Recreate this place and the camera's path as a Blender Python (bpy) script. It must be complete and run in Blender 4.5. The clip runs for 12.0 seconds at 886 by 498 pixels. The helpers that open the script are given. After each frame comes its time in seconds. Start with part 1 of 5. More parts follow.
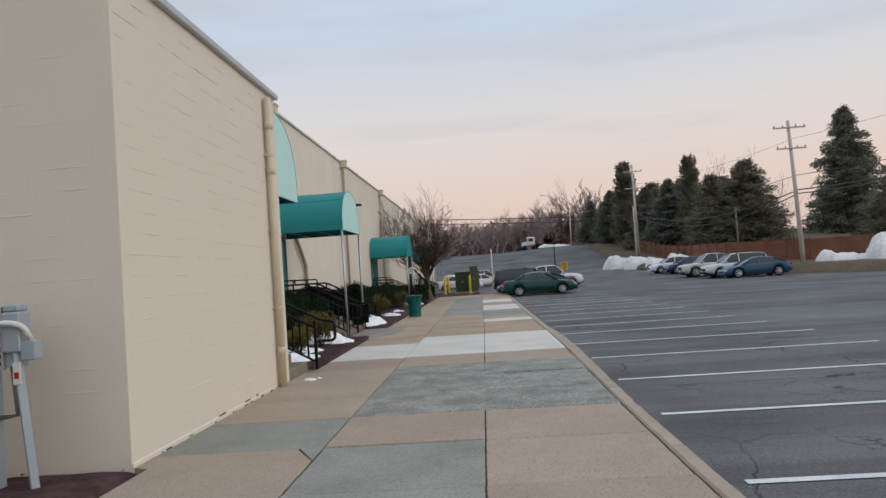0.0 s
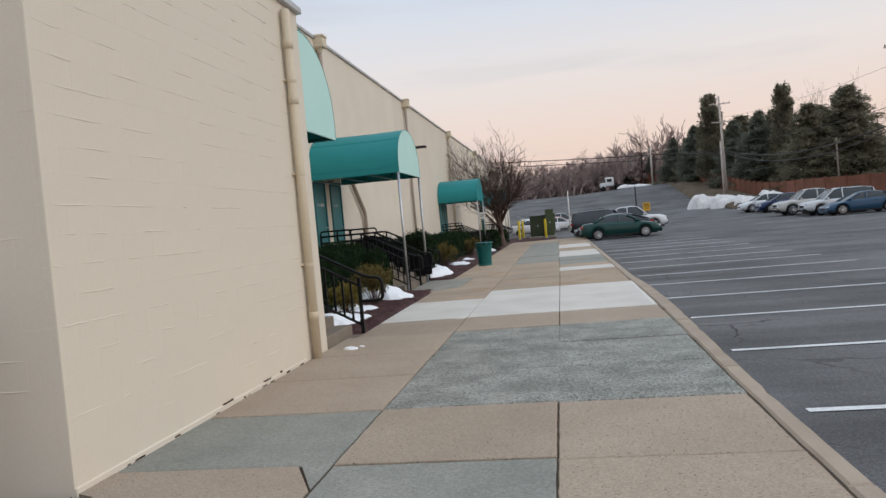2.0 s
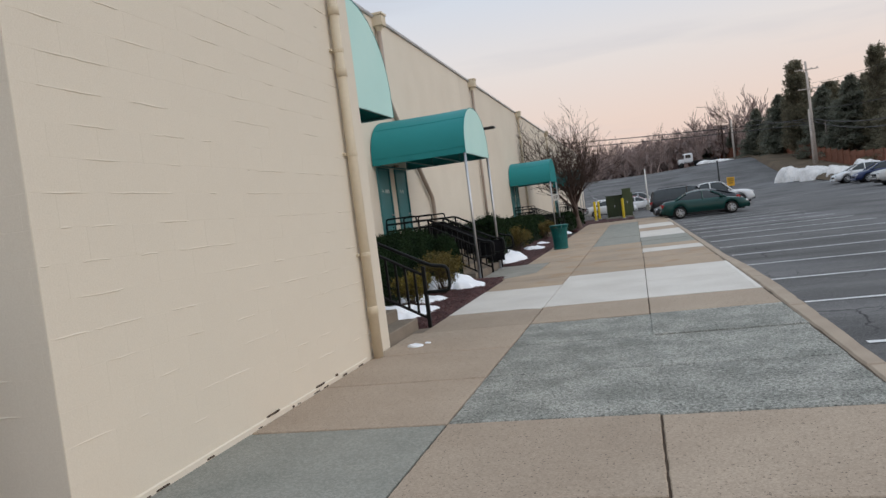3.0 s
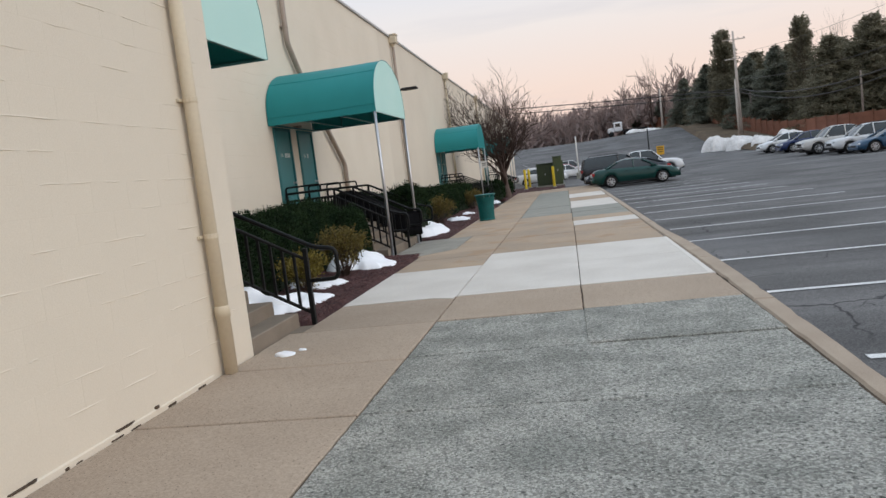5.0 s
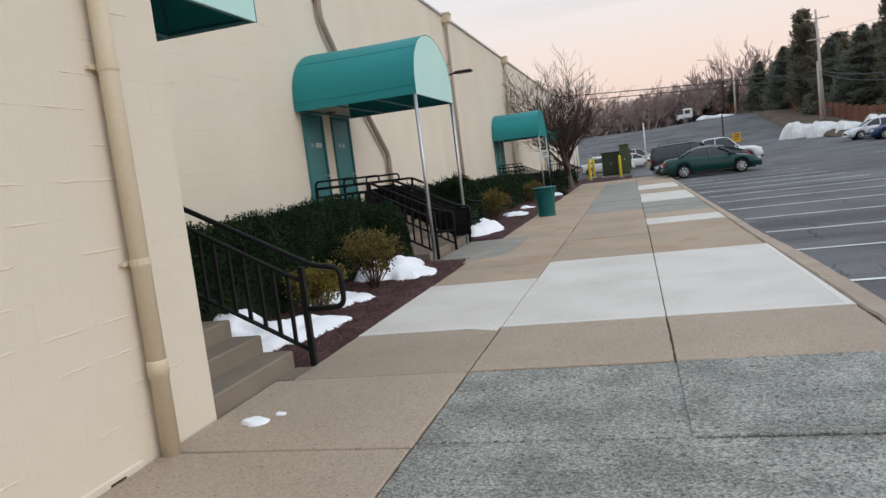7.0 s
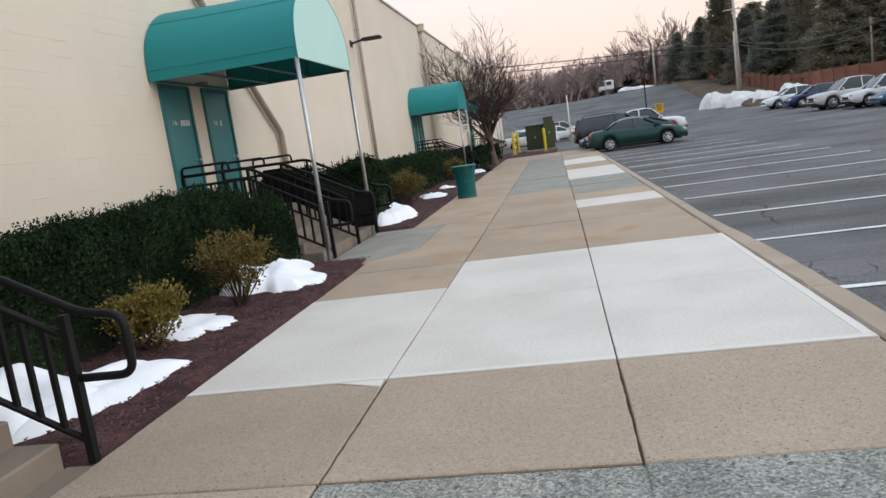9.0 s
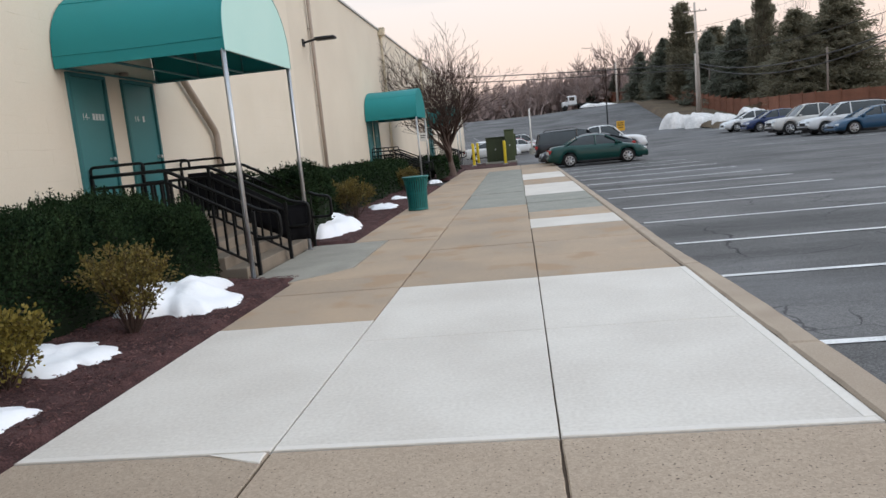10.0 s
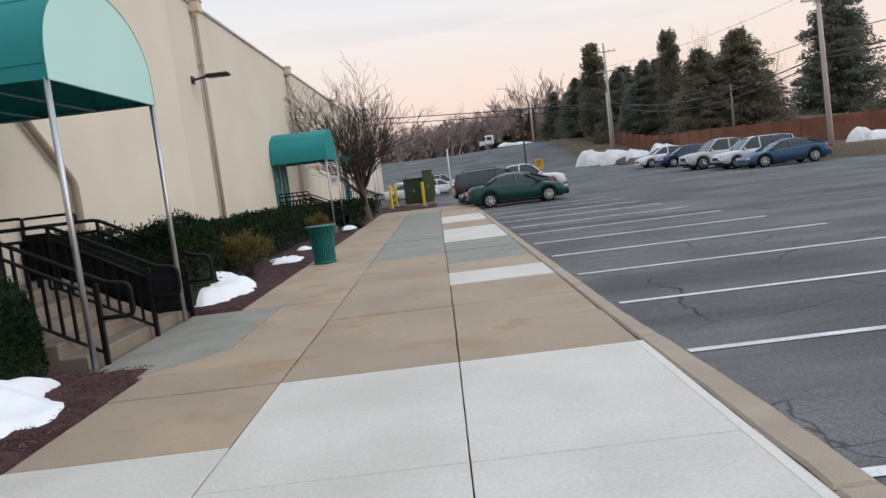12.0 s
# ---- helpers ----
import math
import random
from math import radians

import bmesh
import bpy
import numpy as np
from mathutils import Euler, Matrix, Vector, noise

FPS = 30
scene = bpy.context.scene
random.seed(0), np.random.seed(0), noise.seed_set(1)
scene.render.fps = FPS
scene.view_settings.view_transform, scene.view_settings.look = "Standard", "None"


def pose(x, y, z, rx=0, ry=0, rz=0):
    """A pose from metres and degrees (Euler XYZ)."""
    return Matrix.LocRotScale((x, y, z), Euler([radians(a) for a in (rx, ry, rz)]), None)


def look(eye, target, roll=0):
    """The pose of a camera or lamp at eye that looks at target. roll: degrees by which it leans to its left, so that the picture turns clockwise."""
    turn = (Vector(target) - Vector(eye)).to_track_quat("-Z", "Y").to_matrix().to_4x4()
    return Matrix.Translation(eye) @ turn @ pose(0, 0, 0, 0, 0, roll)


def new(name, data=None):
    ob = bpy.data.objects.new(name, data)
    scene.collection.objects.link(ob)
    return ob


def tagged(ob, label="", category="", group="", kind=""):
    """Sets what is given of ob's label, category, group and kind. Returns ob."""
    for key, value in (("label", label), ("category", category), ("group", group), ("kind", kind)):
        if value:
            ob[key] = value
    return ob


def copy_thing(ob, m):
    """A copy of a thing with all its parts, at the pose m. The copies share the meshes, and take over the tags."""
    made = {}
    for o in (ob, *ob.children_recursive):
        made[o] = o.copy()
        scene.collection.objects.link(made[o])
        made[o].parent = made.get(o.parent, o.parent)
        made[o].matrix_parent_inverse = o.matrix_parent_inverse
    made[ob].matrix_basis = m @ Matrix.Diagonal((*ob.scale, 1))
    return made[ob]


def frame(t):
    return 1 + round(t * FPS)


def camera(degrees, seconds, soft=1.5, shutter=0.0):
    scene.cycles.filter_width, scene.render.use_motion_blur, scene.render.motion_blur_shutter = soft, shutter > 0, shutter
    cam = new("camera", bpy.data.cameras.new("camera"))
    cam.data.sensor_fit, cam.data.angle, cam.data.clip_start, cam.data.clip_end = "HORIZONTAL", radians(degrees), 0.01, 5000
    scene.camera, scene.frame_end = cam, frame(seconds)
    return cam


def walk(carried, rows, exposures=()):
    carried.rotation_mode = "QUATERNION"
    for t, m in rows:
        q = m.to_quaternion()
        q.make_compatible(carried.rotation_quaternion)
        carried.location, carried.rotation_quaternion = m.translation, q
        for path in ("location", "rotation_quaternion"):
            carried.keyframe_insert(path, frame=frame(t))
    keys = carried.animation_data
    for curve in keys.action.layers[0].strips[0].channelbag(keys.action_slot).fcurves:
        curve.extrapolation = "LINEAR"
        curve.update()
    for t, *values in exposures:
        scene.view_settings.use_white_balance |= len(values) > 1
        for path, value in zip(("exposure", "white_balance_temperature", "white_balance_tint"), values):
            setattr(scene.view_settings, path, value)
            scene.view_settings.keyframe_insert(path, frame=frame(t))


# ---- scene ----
cam = camera(62.7, 12.0)
PATH = [
    (0, (0.088, 0.032, 1.541), (-0.019, 2.029, 1.611), -3.83),
    (0.5, (0.121, 0.582, 1.507), (-0.087, 2.571, 1.492), -4.61),
    (1, (0.165, 1.073, 1.511), (-0.099, 3.055, 1.463), -4.33),
    (1.5, (0.086, 1.599, 1.517), (-0.201, 3.577, 1.441), -4.16),
    (2, (0.149, 2.136, 1.554), (-0.177, 4.108, 1.489), -5.15),
    (2.5, (0.021, 2.656, 1.55), (-0.354, 4.62, 1.489), -4.95),
    (3, (0.006, 3.176, 1.495), (-0.521, 5.104, 1.414), -7.27),
    (3.5, (-0.032, 3.687, 1.48), (-0.5, 5.628, 1.366), -6.12),
    (5.5, (-0.009, 5.786, 1.457), (-0.358, 7.745, 1.256), -7.24),
    (6, (-0.01, 6.34, 1.471), (-0.444, 8.284, 1.294), -6.54),
    (6.5, (-0.108, 6.81, 1.509), (-0.631, 8.733, 1.333), -6.94),
    (8.5, (-0.198, 8.893, 1.484), (-0.708, 10.805, 1.19), -7.6),
    (9, (-0.209, 9.443, 1.519), (-0.552, 11.391, 1.226), -8.2),
    (9.5, (-0.098, 9.942, 1.533), (-0.406, 11.897, 1.246), -8.0),
    (10, (-0.086, 10.479, 1.513), (-0.317, 12.445, 1.229), -5.6),
    (10.5, (-0.045, 10.929, 1.484), (-0.375, 12.884, 1.221), -7.4),
    (11, (-0.013, 11.42, 1.507), (-0.374, 13.372, 1.263), -7.3),
    (11.5, (-0.084, 11.863, 1.546), (-0.293, 13.839, 1.319), -5.0),
    (12, (0.015, 12.295, 1.55), (0.003, 14.285, 1.352), -6.9),
]
walk(cam, [(t, look(eye, target, roll)) for t, eye, target, roll in PATH], ((0, -0.12), (1.0, -0.03), (2.5, 0.03), (3.5, -0.09), (5.5, 0.18), (6.5, 0.12), (8.5, 0.34), (9.5, 0.32), (11.0, 0.28), (12.0, 0.2)))

# ---- world, sun, exposure ----
world = bpy.data.worlds.new("dusk_sky")
scene.world = world
world.use_nodes = True
wn, wl = world.node_tree.nodes, world.node_tree.links
wn.clear()
w_out = wn.new("ShaderNodeOutputWorld")
w_bg = wn.new("ShaderNodeBackground")
w_sky = wn.new("ShaderNodeTexSky")
w_sky.sky_type = "NISHITA"
w_sky.sun_disc = False
w_sky.sun_elevation = radians(4)
w_sky.sun_rotation = radians(105)
w_co = wn.new("ShaderNodeTexCoord")
w_sep = wn.new("ShaderNodeSeparateXYZ")
w_ramp = wn.new("ShaderNodeValToRGB")
for pos, col in ((0.0, (0.84, 0.60, 0.53)), (0.10, (0.90, 0.72, 0.64)), (0.19, (0.86, 0.80, 0.78)), (0.32, (0.66, 0.76, 0.90)), (0.6, (0.84, 0.95, 1.10)), (1.0, (0.84, 0.98, 1.16))):
    e = w_ramp.color_ramp.elements.new(pos) if pos not in (0.0, 1.0) else w_ramp.color_ramp.elements[0 if pos == 0.0 else -1]
    e.color = (*col, 1)
w_map = wn.new("ShaderNodeMapping")
w_map.inputs["Scale"].default_value = (1.2, 1.2, 9.0)
w_cloud = wn.new("ShaderNodeTexNoise")
w_cloud.inputs["Scale"].default_value = 1.6
w_cloud.inputs["Detail"].default_value = 5.0
w_cr = wn.new("ShaderNodeValToRGB")
w_cr.color_ramp.elements[0].position, w_cr.color_ramp.elements[1].position = 0.54, 0.75
w_cm = wn.new("ShaderNodeMixRGB")
w_cm.inputs[2].default_value = (0.60, 0.60, 0.66, 1)
w_cf = wn.new("ShaderNodeMath")
w_cf.operation = "MULTIPLY"
w_cf.inputs[1].default_value = 0.55
w_mix = wn.new("ShaderNodeMixRGB")
w_mix.inputs[0].default_value = 0.08
w_sc = wn.new("ShaderNodeMixRGB")
w_sc.blend_type = "MULTIPLY"
w_sc.inputs[0].default_value = 1.0
w_sc.inputs[2].default_value = (0.12, 0.12, 0.12, 1)
wl.new(w_co.outputs["Generated"], w_sep.inputs[0])
wl.new(w_sep.outputs["Z"], w_ramp.inputs[0])
wl.new(w_co.outputs["Generated"], w_map.inputs[0])
wl.new(w_map.outputs[0], w_cloud.inputs["Vector"])
wl.new(w_cloud.outputs[0], w_cr.inputs[0])
wl.new(w_cr.outputs[0], w_cf.inputs[0])
wl.new(w_cf.outputs[0], w_cm.inputs[0])
wl.new(w_ramp.outputs[0], w_cm.inputs[1])
wl.new(w_sky.outputs[0], w_sc.inputs[1])
wl.new(w_cm.outputs[0], w_mix.inputs[1])
wl.new(w_sc.outputs[0], w_mix.inputs[2])
wl.new(w_mix.outputs[0], w_bg.inputs[0])
w_bg.inputs[1].default_value = 1.0
wl.new(w_bg.outputs[0], w_out.inputs[0])

sun = new("sun", bpy.data.lights.new("sun", "SUN"))
sun.data.energy, sun.data.angle, sun.data.color = 0.85, radians(50), (1.0, 0.94, 0.88)
sun.matrix_world = look((0, 0, 0), (-0.80, 0.22, -0.40))
scene.view_settings.exposure = 0.0


# ---- materials ----
def mat(name, c1, c2=None, rough=0.8, metal=0.0, scale=3.0, fine=60.0, amount=0.5, bump=0.15, dist=0.004, spec=0.3, island=0.0, obj=0.0, speck=None, coat=0.0, trans=0.0, pebble=None):
    """A surface whose colour wanders between c1 and c2 at a broad and a fine scale, with a fine relief."""
    m = bpy.data.materials.new(name)
    m.use_nodes = True
    n, l = m.node_tree.nodes, m.node_tree.links
    b = n["Principled BSDF"]
    b.inputs["Roughness"].default_value, b.inputs["Metallic"].default_value = rough, metal
    b.inputs["Specular IOR Level"].default_value = spec
    b.inputs["Coat Weight"].default_value = coat
    co = n.new("ShaderNodeTexCoord")
    big, small = n.new("ShaderNodeTexNoise"), n.new("ShaderNodeTexNoise")
    big.inputs["Scale"].default_value, big.inputs["Detail"].default_value = scale, 5
    small.inputs["Scale"].default_value, small.inputs["Detail"].default_value = fine, 4
    l.new(co.outputs["Object"], big.inputs["Vector"])
    l.new(co.outputs["Object"], small.inputs["Vector"])
    add = n.new("ShaderNodeMath")
    add.operation = "MULTIPLY_ADD"
    add.inputs[1].default_value, add.inputs[2].default_value = 0.5, 0.0
    l.new(small.outputs[0], add.inputs[0])
    add2 = n.new("ShaderNodeMath")
    add2.operation = "MULTIPLY_ADD"
    add2.inputs[1].default_value = 0.5
    l.new(big.outputs[0], add2.inputs[0])
    l.new(add.outputs[0], add2.inputs[2])
    ramp = n.new("ShaderNodeMapRange")
    ramp.inputs["From Min"].default_value, ramp.inputs["From Max"].default_value = 0.5 - 0.25 / max(amount, 0.01) * 0.5, 0.5 + 0.25 / max(amount, 0.01) * 0.5
    l.new(add2.outputs[0], ramp.inputs[0])
    mix = n.new("ShaderNodeMixRGB")
    mix.inputs[1].default_value, mix.inputs[2].default_value = (*c1, 1), (*(c2 or c1), 1)
    l.new(ramp.outputs[0], mix.inputs[0])
    col = mix.outputs[0]
    if speck:
        vo = n.new("ShaderNodeTexNoise")
        vo.inputs["Scale"].default_value, vo.inputs["Detail"].default_value = speck[1], 2
        l.new(co.outputs["Object"], vo.inputs["Vector"])
        mr = n.new("ShaderNodeMapRange")
        mr.inputs["From Min"].default_value, mr.inputs["From Max"].default_value = speck[2], speck[2] + 0.08
        l.new(vo.outputs[0], mr.inputs[0])
        mx = n.new("ShaderNodeMixRGB")
        mx.inputs[2].default_value = (*speck[0], 1)
        l.new(mr.outputs[0], mx.inputs[0])
        l.new(col, mx.inputs[1])
        col = mx.outputs[0]
    if pebble:
        cells = n.new("ShaderNodeTexVoronoi")
        cells.inputs["Scale"].default_value = pebble[0]
        l.new(co.outputs["Object"], cells.inputs["Vector"])
        sep = n.new("ShaderNodeSeparateColor")
        l.new(cells.outputs["Color"], sep.inputs[0])
        mr = n.new("ShaderNodeMapRange")
        mr.inputs["From Min"].default_value, mr.inputs["From Max"].default_value = 0.25, 0.85
        mr.inputs["To Min"].default_value, mr.inputs["To Max"].default_value = pebble[1], pebble[2]
        l.new(sep.outputs[0], mr.inputs[0])
        hs = n.new("ShaderNodeHueSaturation")
        l.new(mr.outputs[0], hs.inputs["Value"])
        l.new(col, hs.inputs["Color"])
        col = hs.outputs[0]
    for amt, node, out in ((island, "ShaderNodeNewGeometry", "Random Per Island"), (obj, "ShaderNodeObjectInfo", "Random")):
        if amt:
            g = n.new(node)
            mr = n.new("ShaderNodeMapRange")
            mr.inputs["To Min"].default_value, mr.inputs["To Max"].default_value = 1 - amt, 1 + amt
            l.new(g.outputs[out], mr.inputs[0])
            hs = n.new("ShaderNodeHueSaturation")
            l.new(mr.outputs[0], hs.inputs["Value"])
            l.new(col, hs.inputs["Color"])
            col = hs.outputs[0]
    l.new(col, b.inputs["Base Color"])
    if bump:
        bp = n.new("ShaderNodeBump")
        bp.inputs["Strength"].default_value, bp.inputs["Distance"].default_value = bump, dist
        l.new(small.outputs[0], bp.inputs["Height"])
        l.new(bp.outputs[0], b.inputs["Normal"])
    if trans:
        b.inputs["Transmission Weight"].default_value = trans
    return m


WALL = mat("painted_block", (0.655, 0.585, 0.475), (0.745, 0.675, 0.565), rough=0.75, scale=0.8, fine=90, amount=0.6, bump=0.35, dist=0.003, obj=0.006)
WALL_FAR = mat("painted_wall", (0.62, 0.55, 0.45), (0.70, 0.63, 0.52), rough=0.78, scale=0.5, fine=30, amount=0.7, bump=0.2, dist=0.004)
PIPE = mat("painted_pipe", (0.66, 0.57, 0.42), (0.58, 0.49, 0.36), rough=0.55, scale=2.5, fine=30, amount=0.5, bump=0.1)
PIPE_OLD = mat("weathered_pipe", (0.40, 0.33, 0.27), (0.30, 0.24, 0.20), rough=0.6, scale=3, fine=30)
CAP = mat("grey_coping", (0.42, 0.42, 0.42), (0.52, 0.52, 0.52), rough=0.5, metal=0.3, scale=2)
TEAL = mat("teal_canvas", (0.007, 0.190, 0.198), (0.012, 0.245, 0.248), rough=0.62, scale=1.0, fine=250, amount=0.5, bump=0.2, dist=0.002, spec=0.4)
TEAL_FACE = mat("pale_canvas", (0.42, 0.68, 0.63), (0.54, 0.77, 0.71), rough=0.6, scale=0.8, fine=250, amount=0.5, bump=0.15, dist=0.002)
DOOR = mat("teal_door_paint", (0.05, 0.19, 0.20), (0.065, 0.23, 0.24), rough=0.42, scale=1.5, fine=40, amount=0.5, bump=0.05)
DOOR_TRIM = mat("door_frame_paint", (0.035, 0.15, 0.16), (0.045, 0.18, 0.19), rough=0.45)
STEEL = mat("galvanised_post", (0.42, 0.43, 0.44), (0.55, 0.55, 0.56), rough=0.35, metal=0.85, scale=6, fine=60)
BLACK = mat("black_rail_paint", (0.004, 0.0045, 0.005), (0.008, 0.0085, 0.009), rough=0.5, scale=5, fine=80, spec=0.22)
STEP = mat("step_concrete", (0.18, 0.148, 0.116), (0.265, 0.22, 0.172), rough=0.9, scale=2.5, fine=120, amount=0.8, bump=0.3)
TAN = mat("tan_concrete", (0.34, 0.265, 0.20), (0.43, 0.345, 0.265), rough=0.92, scale=1.1, fine=130, amount=0.7, bump=0.45, dist=0.005, obj=0.06, speck=((0.13, 0.10, 0.078), 58, 0.63), pebble=(85, 0.90, 1.08))
TAN2 = mat("stained_tan_concrete", (0.33, 0.265, 0.205), (0.45, 0.335, 0.235), rough=0.9, scale=0.8, fine=90, amount=1.0, bump=0.25, dist=0.003, obj=0.05, speck=((0.38, 0.265, 0.175), 1.3, 0.57), pebble=(110, 0.94, 1.05))
AGG = mat("exposed_aggregate", (0.235, 0.238, 0.212), (0.385, 0.378, 0.34), rough=0.92, scale=2.2, fine=75, amount=1.7, bump=1.0, dist=0.016, obj=0.05, pebble=(82, 0.68, 1.3), speck=((0.11, 0.112, 0.10), 32, 0.60))
PALE = mat("new_concrete", (0.55, 0.505, 0.455), (0.67, 0.63, 0.575), rough=0.88, scale=1.1, fine=40, amount=0.9, bump=0.2, dist=0.003, obj=0.02)
SMOOTH = mat("trowelled_concrete", (0.63, 0.585, 0.53), (0.71, 0.67, 0.62), rough=0.8, scale=1.5, fine=30, amount=0.6, bump=0.1, dist=0.002)
GREY = mat("grey_concrete", (0.225, 0.228, 0.20), (0.325, 0.315, 0.275), rough=0.92, scale=1.3, fine=120, amount=0.9, bump=0.4, dist=0.005, obj=0.04, pebble=(70, 0.88, 1.12))
PATCH = mat("patched_concrete", (0.25, 0.235, 0.20), (0.35, 0.33, 0.285), rough=0.92, scale=1.8, fine=60, amount=1.0, bump=0.3)
KERB = mat("kerb_concrete", (0.33, 0.26, 0.20), (0.43, 0.35, 0.27), rough=0.92, scale=2, fine=90, amount=0.9, bump=0.5, dist=0.006, obj=0.05)
JOINT = mat("joint_dirt", (0.035, 0.027, 0.022), (0.13, 0.09, 0.06), rough=1.0, scale=3, fine=80, bump=0.4)
MULCH = mat("red_mulch", (0.040, 0.019, 0.019), (0.105, 0.052, 0.050), rough=1.0, scale=4, fine=75, amount=1.4, bump=1.0, dist=0.02, speck=((0.30, 0.24, 0.21), 70, 0.72))
CHIP = mat("mulch_chip", (0.06, 0.028, 0.027), (0.15, 0.08, 0.075), rough=1.0, island=0.6)
SNOW = mat("old_snow", (0.82, 0.84, 0.88), (0.90, 0.91, 0.93), rough=0.7, scale=4, fine=30, amount=0.5, bump=0.25, dist=0.012)
SNOW_OLD = mat("dirty_snow", (0.64, 0.62, 0.60), (0.86, 0.84, 0.82), rough=0.7, scale=0.8, fine=6, amount=1.2, bump=0.25, dist=0.06)
HEDGE = mat("yew_leaves", (0.006, 0.016, 0.008), (0.028, 0.050, 0.020), rough=0.85, spec=0.08, scale=3, fine=30, amount=1.0, bump=0, island=0.5)
HEDGE_IN = mat("hedge_inner_shade", (0.006, 0.012, 0.005), (0.012, 0.02, 0.008), rough=1.0, bump=0)
BUSH = mat("yellow_shrub_leaves", (0.135, 0.115, 0.026), (0.25, 0.19, 0.04), rough=0.65, scale=6, fine=30, bump=0, island=0.45)
BUSH2 = mat("olive_shrub_leaves", (0.085, 0.078, 0.024), (0.21, 0.15, 0.04), rough=0.65, scale=6, fine=30, bump=0, island=0.45)
TWIG = mat("twig_bark", (0.055, 0.036, 0.030), (0.09, 0.06, 0.05), rough=0.9, scale=8, fine=40, bump=0.3)
BARK = mat("grey_bark", (0.085, 0.062, 0.052), (0.15, 0.11, 0.095), rough=0.9, scale=6, fine=40, bump=0.6, dist=0.02)
# distance haze is mixed into this bark colour, paler than bark up close
HAZY_BARK = mat("hazy_far_bark", (0.29, 0.22, 0.20), (0.39, 0.305, 0.28), rough=1.0, scale=0.1, fine=2, bump=0)
FIR = mat("spruce_needles", (0.12, 0.135, 0.10), (0.24, 0.245, 0.195), rough=0.7, scale=0.6, fine=8, amount=1.0, bump=0, island=0.35)
FIR2 = mat("cypress_needles", (0.145, 0.14, 0.095), (0.28, 0.255, 0.18), rough=0.7, scale=0.6, fine=8, amount=1.0, bump=0, island=0.35)
FENCE = mat("red_cedar_fence", (0.16, 0.068, 0.044), (0.26, 0.115, 0.072), rough=0.85, scale=0.7, fine=14, amount=0.9, bump=0.2, obj=0.12)
POLE = mat("pole_wood", (0.42, 0.37, 0.33), (0.55, 0.49, 0.44), rough=0.9, scale=2, fine=25, bump=0.3)
POST_WOOD = mat("dark_post_wood", (0.16, 0.13, 0.11), (0.24, 0.20, 0.17), rough=0.9, scale=2, fine=25, bump=0.3)
WIRE = mat("black_wire", (0.06, 0.06, 0.06), rough=0.6, bump=0)
TURF = mat("winter_turf", (0.085, 0.062, 0.042), (0.15, 0.11, 0.07), rough=1.0, scale=0.35, fine=8, amount=1.2, bump=0.6, dist=0.05)
YELLOW = mat("yellow_paint", (0.62, 0.45, 0.02), (0.70, 0.52, 0.03), rough=0.5, scale=3, fine=30, amount=0.5)
SIGN = mat("orange_sign", (0.62, 0.33, 0.03), (0.68, 0.38, 0.04), rough=0.5)
CABINET = mat("green_cabinet", (0.055, 0.075, 0.035), (0.08, 0.10, 0.05), rough=0.5, scale=2)
CABINET2 = mat("dark_green_cabinet", (0.03, 0.042, 0.022), (0.045, 0.06, 0.03), rough=0.5, scale=2)
CAN = mat("green_bin_paint", (0.009, 0.115, 0.110), (0.013, 0.15, 0.142), rough=0.4, scale=4, fine=40)
SHEET = mat("black_sheet", (0.006, 0.006, 0.008), (0.012, 0.012, 0.014), rough=0.75, scale=4, fine=60, bump=0.3, spec=0.15)
CAN_IN = mat("bin_liner", (0.01, 0.012, 0.012), rough=0.7)
METER = mat("grey_meter_box", (0.30, 0.35, 0.38), (0.38, 0.43, 0.46), rough=0.45, metal=0.2, scale=3)
PVC = mat("white_pvc", (0.62, 0.60, 0.56), (0.70, 0.68, 0.64), rough=0.5)
RUBBER = mat("tyre_rubber", (0.012, 0.012, 0.013), (0.02, 0.02, 0.02), rough=0.8)
ALLOY = mat("alloy_rim", (0.45, 0.46, 0.47), (0.60, 0.60, 0.61), rough=0.3, metal=0.8)
GLASS = mat("car_glass", (0.014, 0.018, 0.019), (0.022, 0.027, 0.028), rough=0.05, spec=0.6, bump=0)
TRIM = mat("black_trim", (0.014, 0.014, 0.015), rough=0.5)
REDLAMP = mat("red_lamp", (0.28, 0.012, 0.012), (0.36, 0.02, 0.02), rough=0.2, spec=0.6, bump=0)
WHITELAMP = mat("clear_lamp", (0.55, 0.57, 0.58), (0.66, 0.68, 0.70), rough=0.15, spec=0.7, bump=0)
LETTER = mat("white_letter", (0.62, 0.66, 0.66), rough=0.6, bump=0)
LINE = mat("white_line_paint", (0.52, 0.52, 0.52), (0.74, 0.74, 0.73), rough=0.85, scale=2.5, fine=40, amount=1.3, bump=0.3)
LINE_OLD = mat("worn_line_paint", (0.13, 0.13, 0.13), (0.42, 0.42, 0.42), rough=0.9, scale=1.5, fine=25, amount=1.6, bump=0.3)


def let_light_through(m, share):
    """Thin foliage passes part of the light that falls on it."""
    n, l = m.node_tree.nodes, m.node_tree.links
    b, out = n["Principled BSDF"], n["Material Output"]
    back = n.new("ShaderNodeBsdfTranslucent")
    l.new(b.inputs["Base Color"].links[0].from_socket, back.inputs["Color"])
    mix = n.new("ShaderNodeMixShader")
    mix.inputs[0].default_value = share
    l.new(b.outputs[0], mix.inputs[1])
    l.new(back.outputs[0], mix.inputs[2])
    l.new(mix.outputs[0], out.inputs["Surface"])


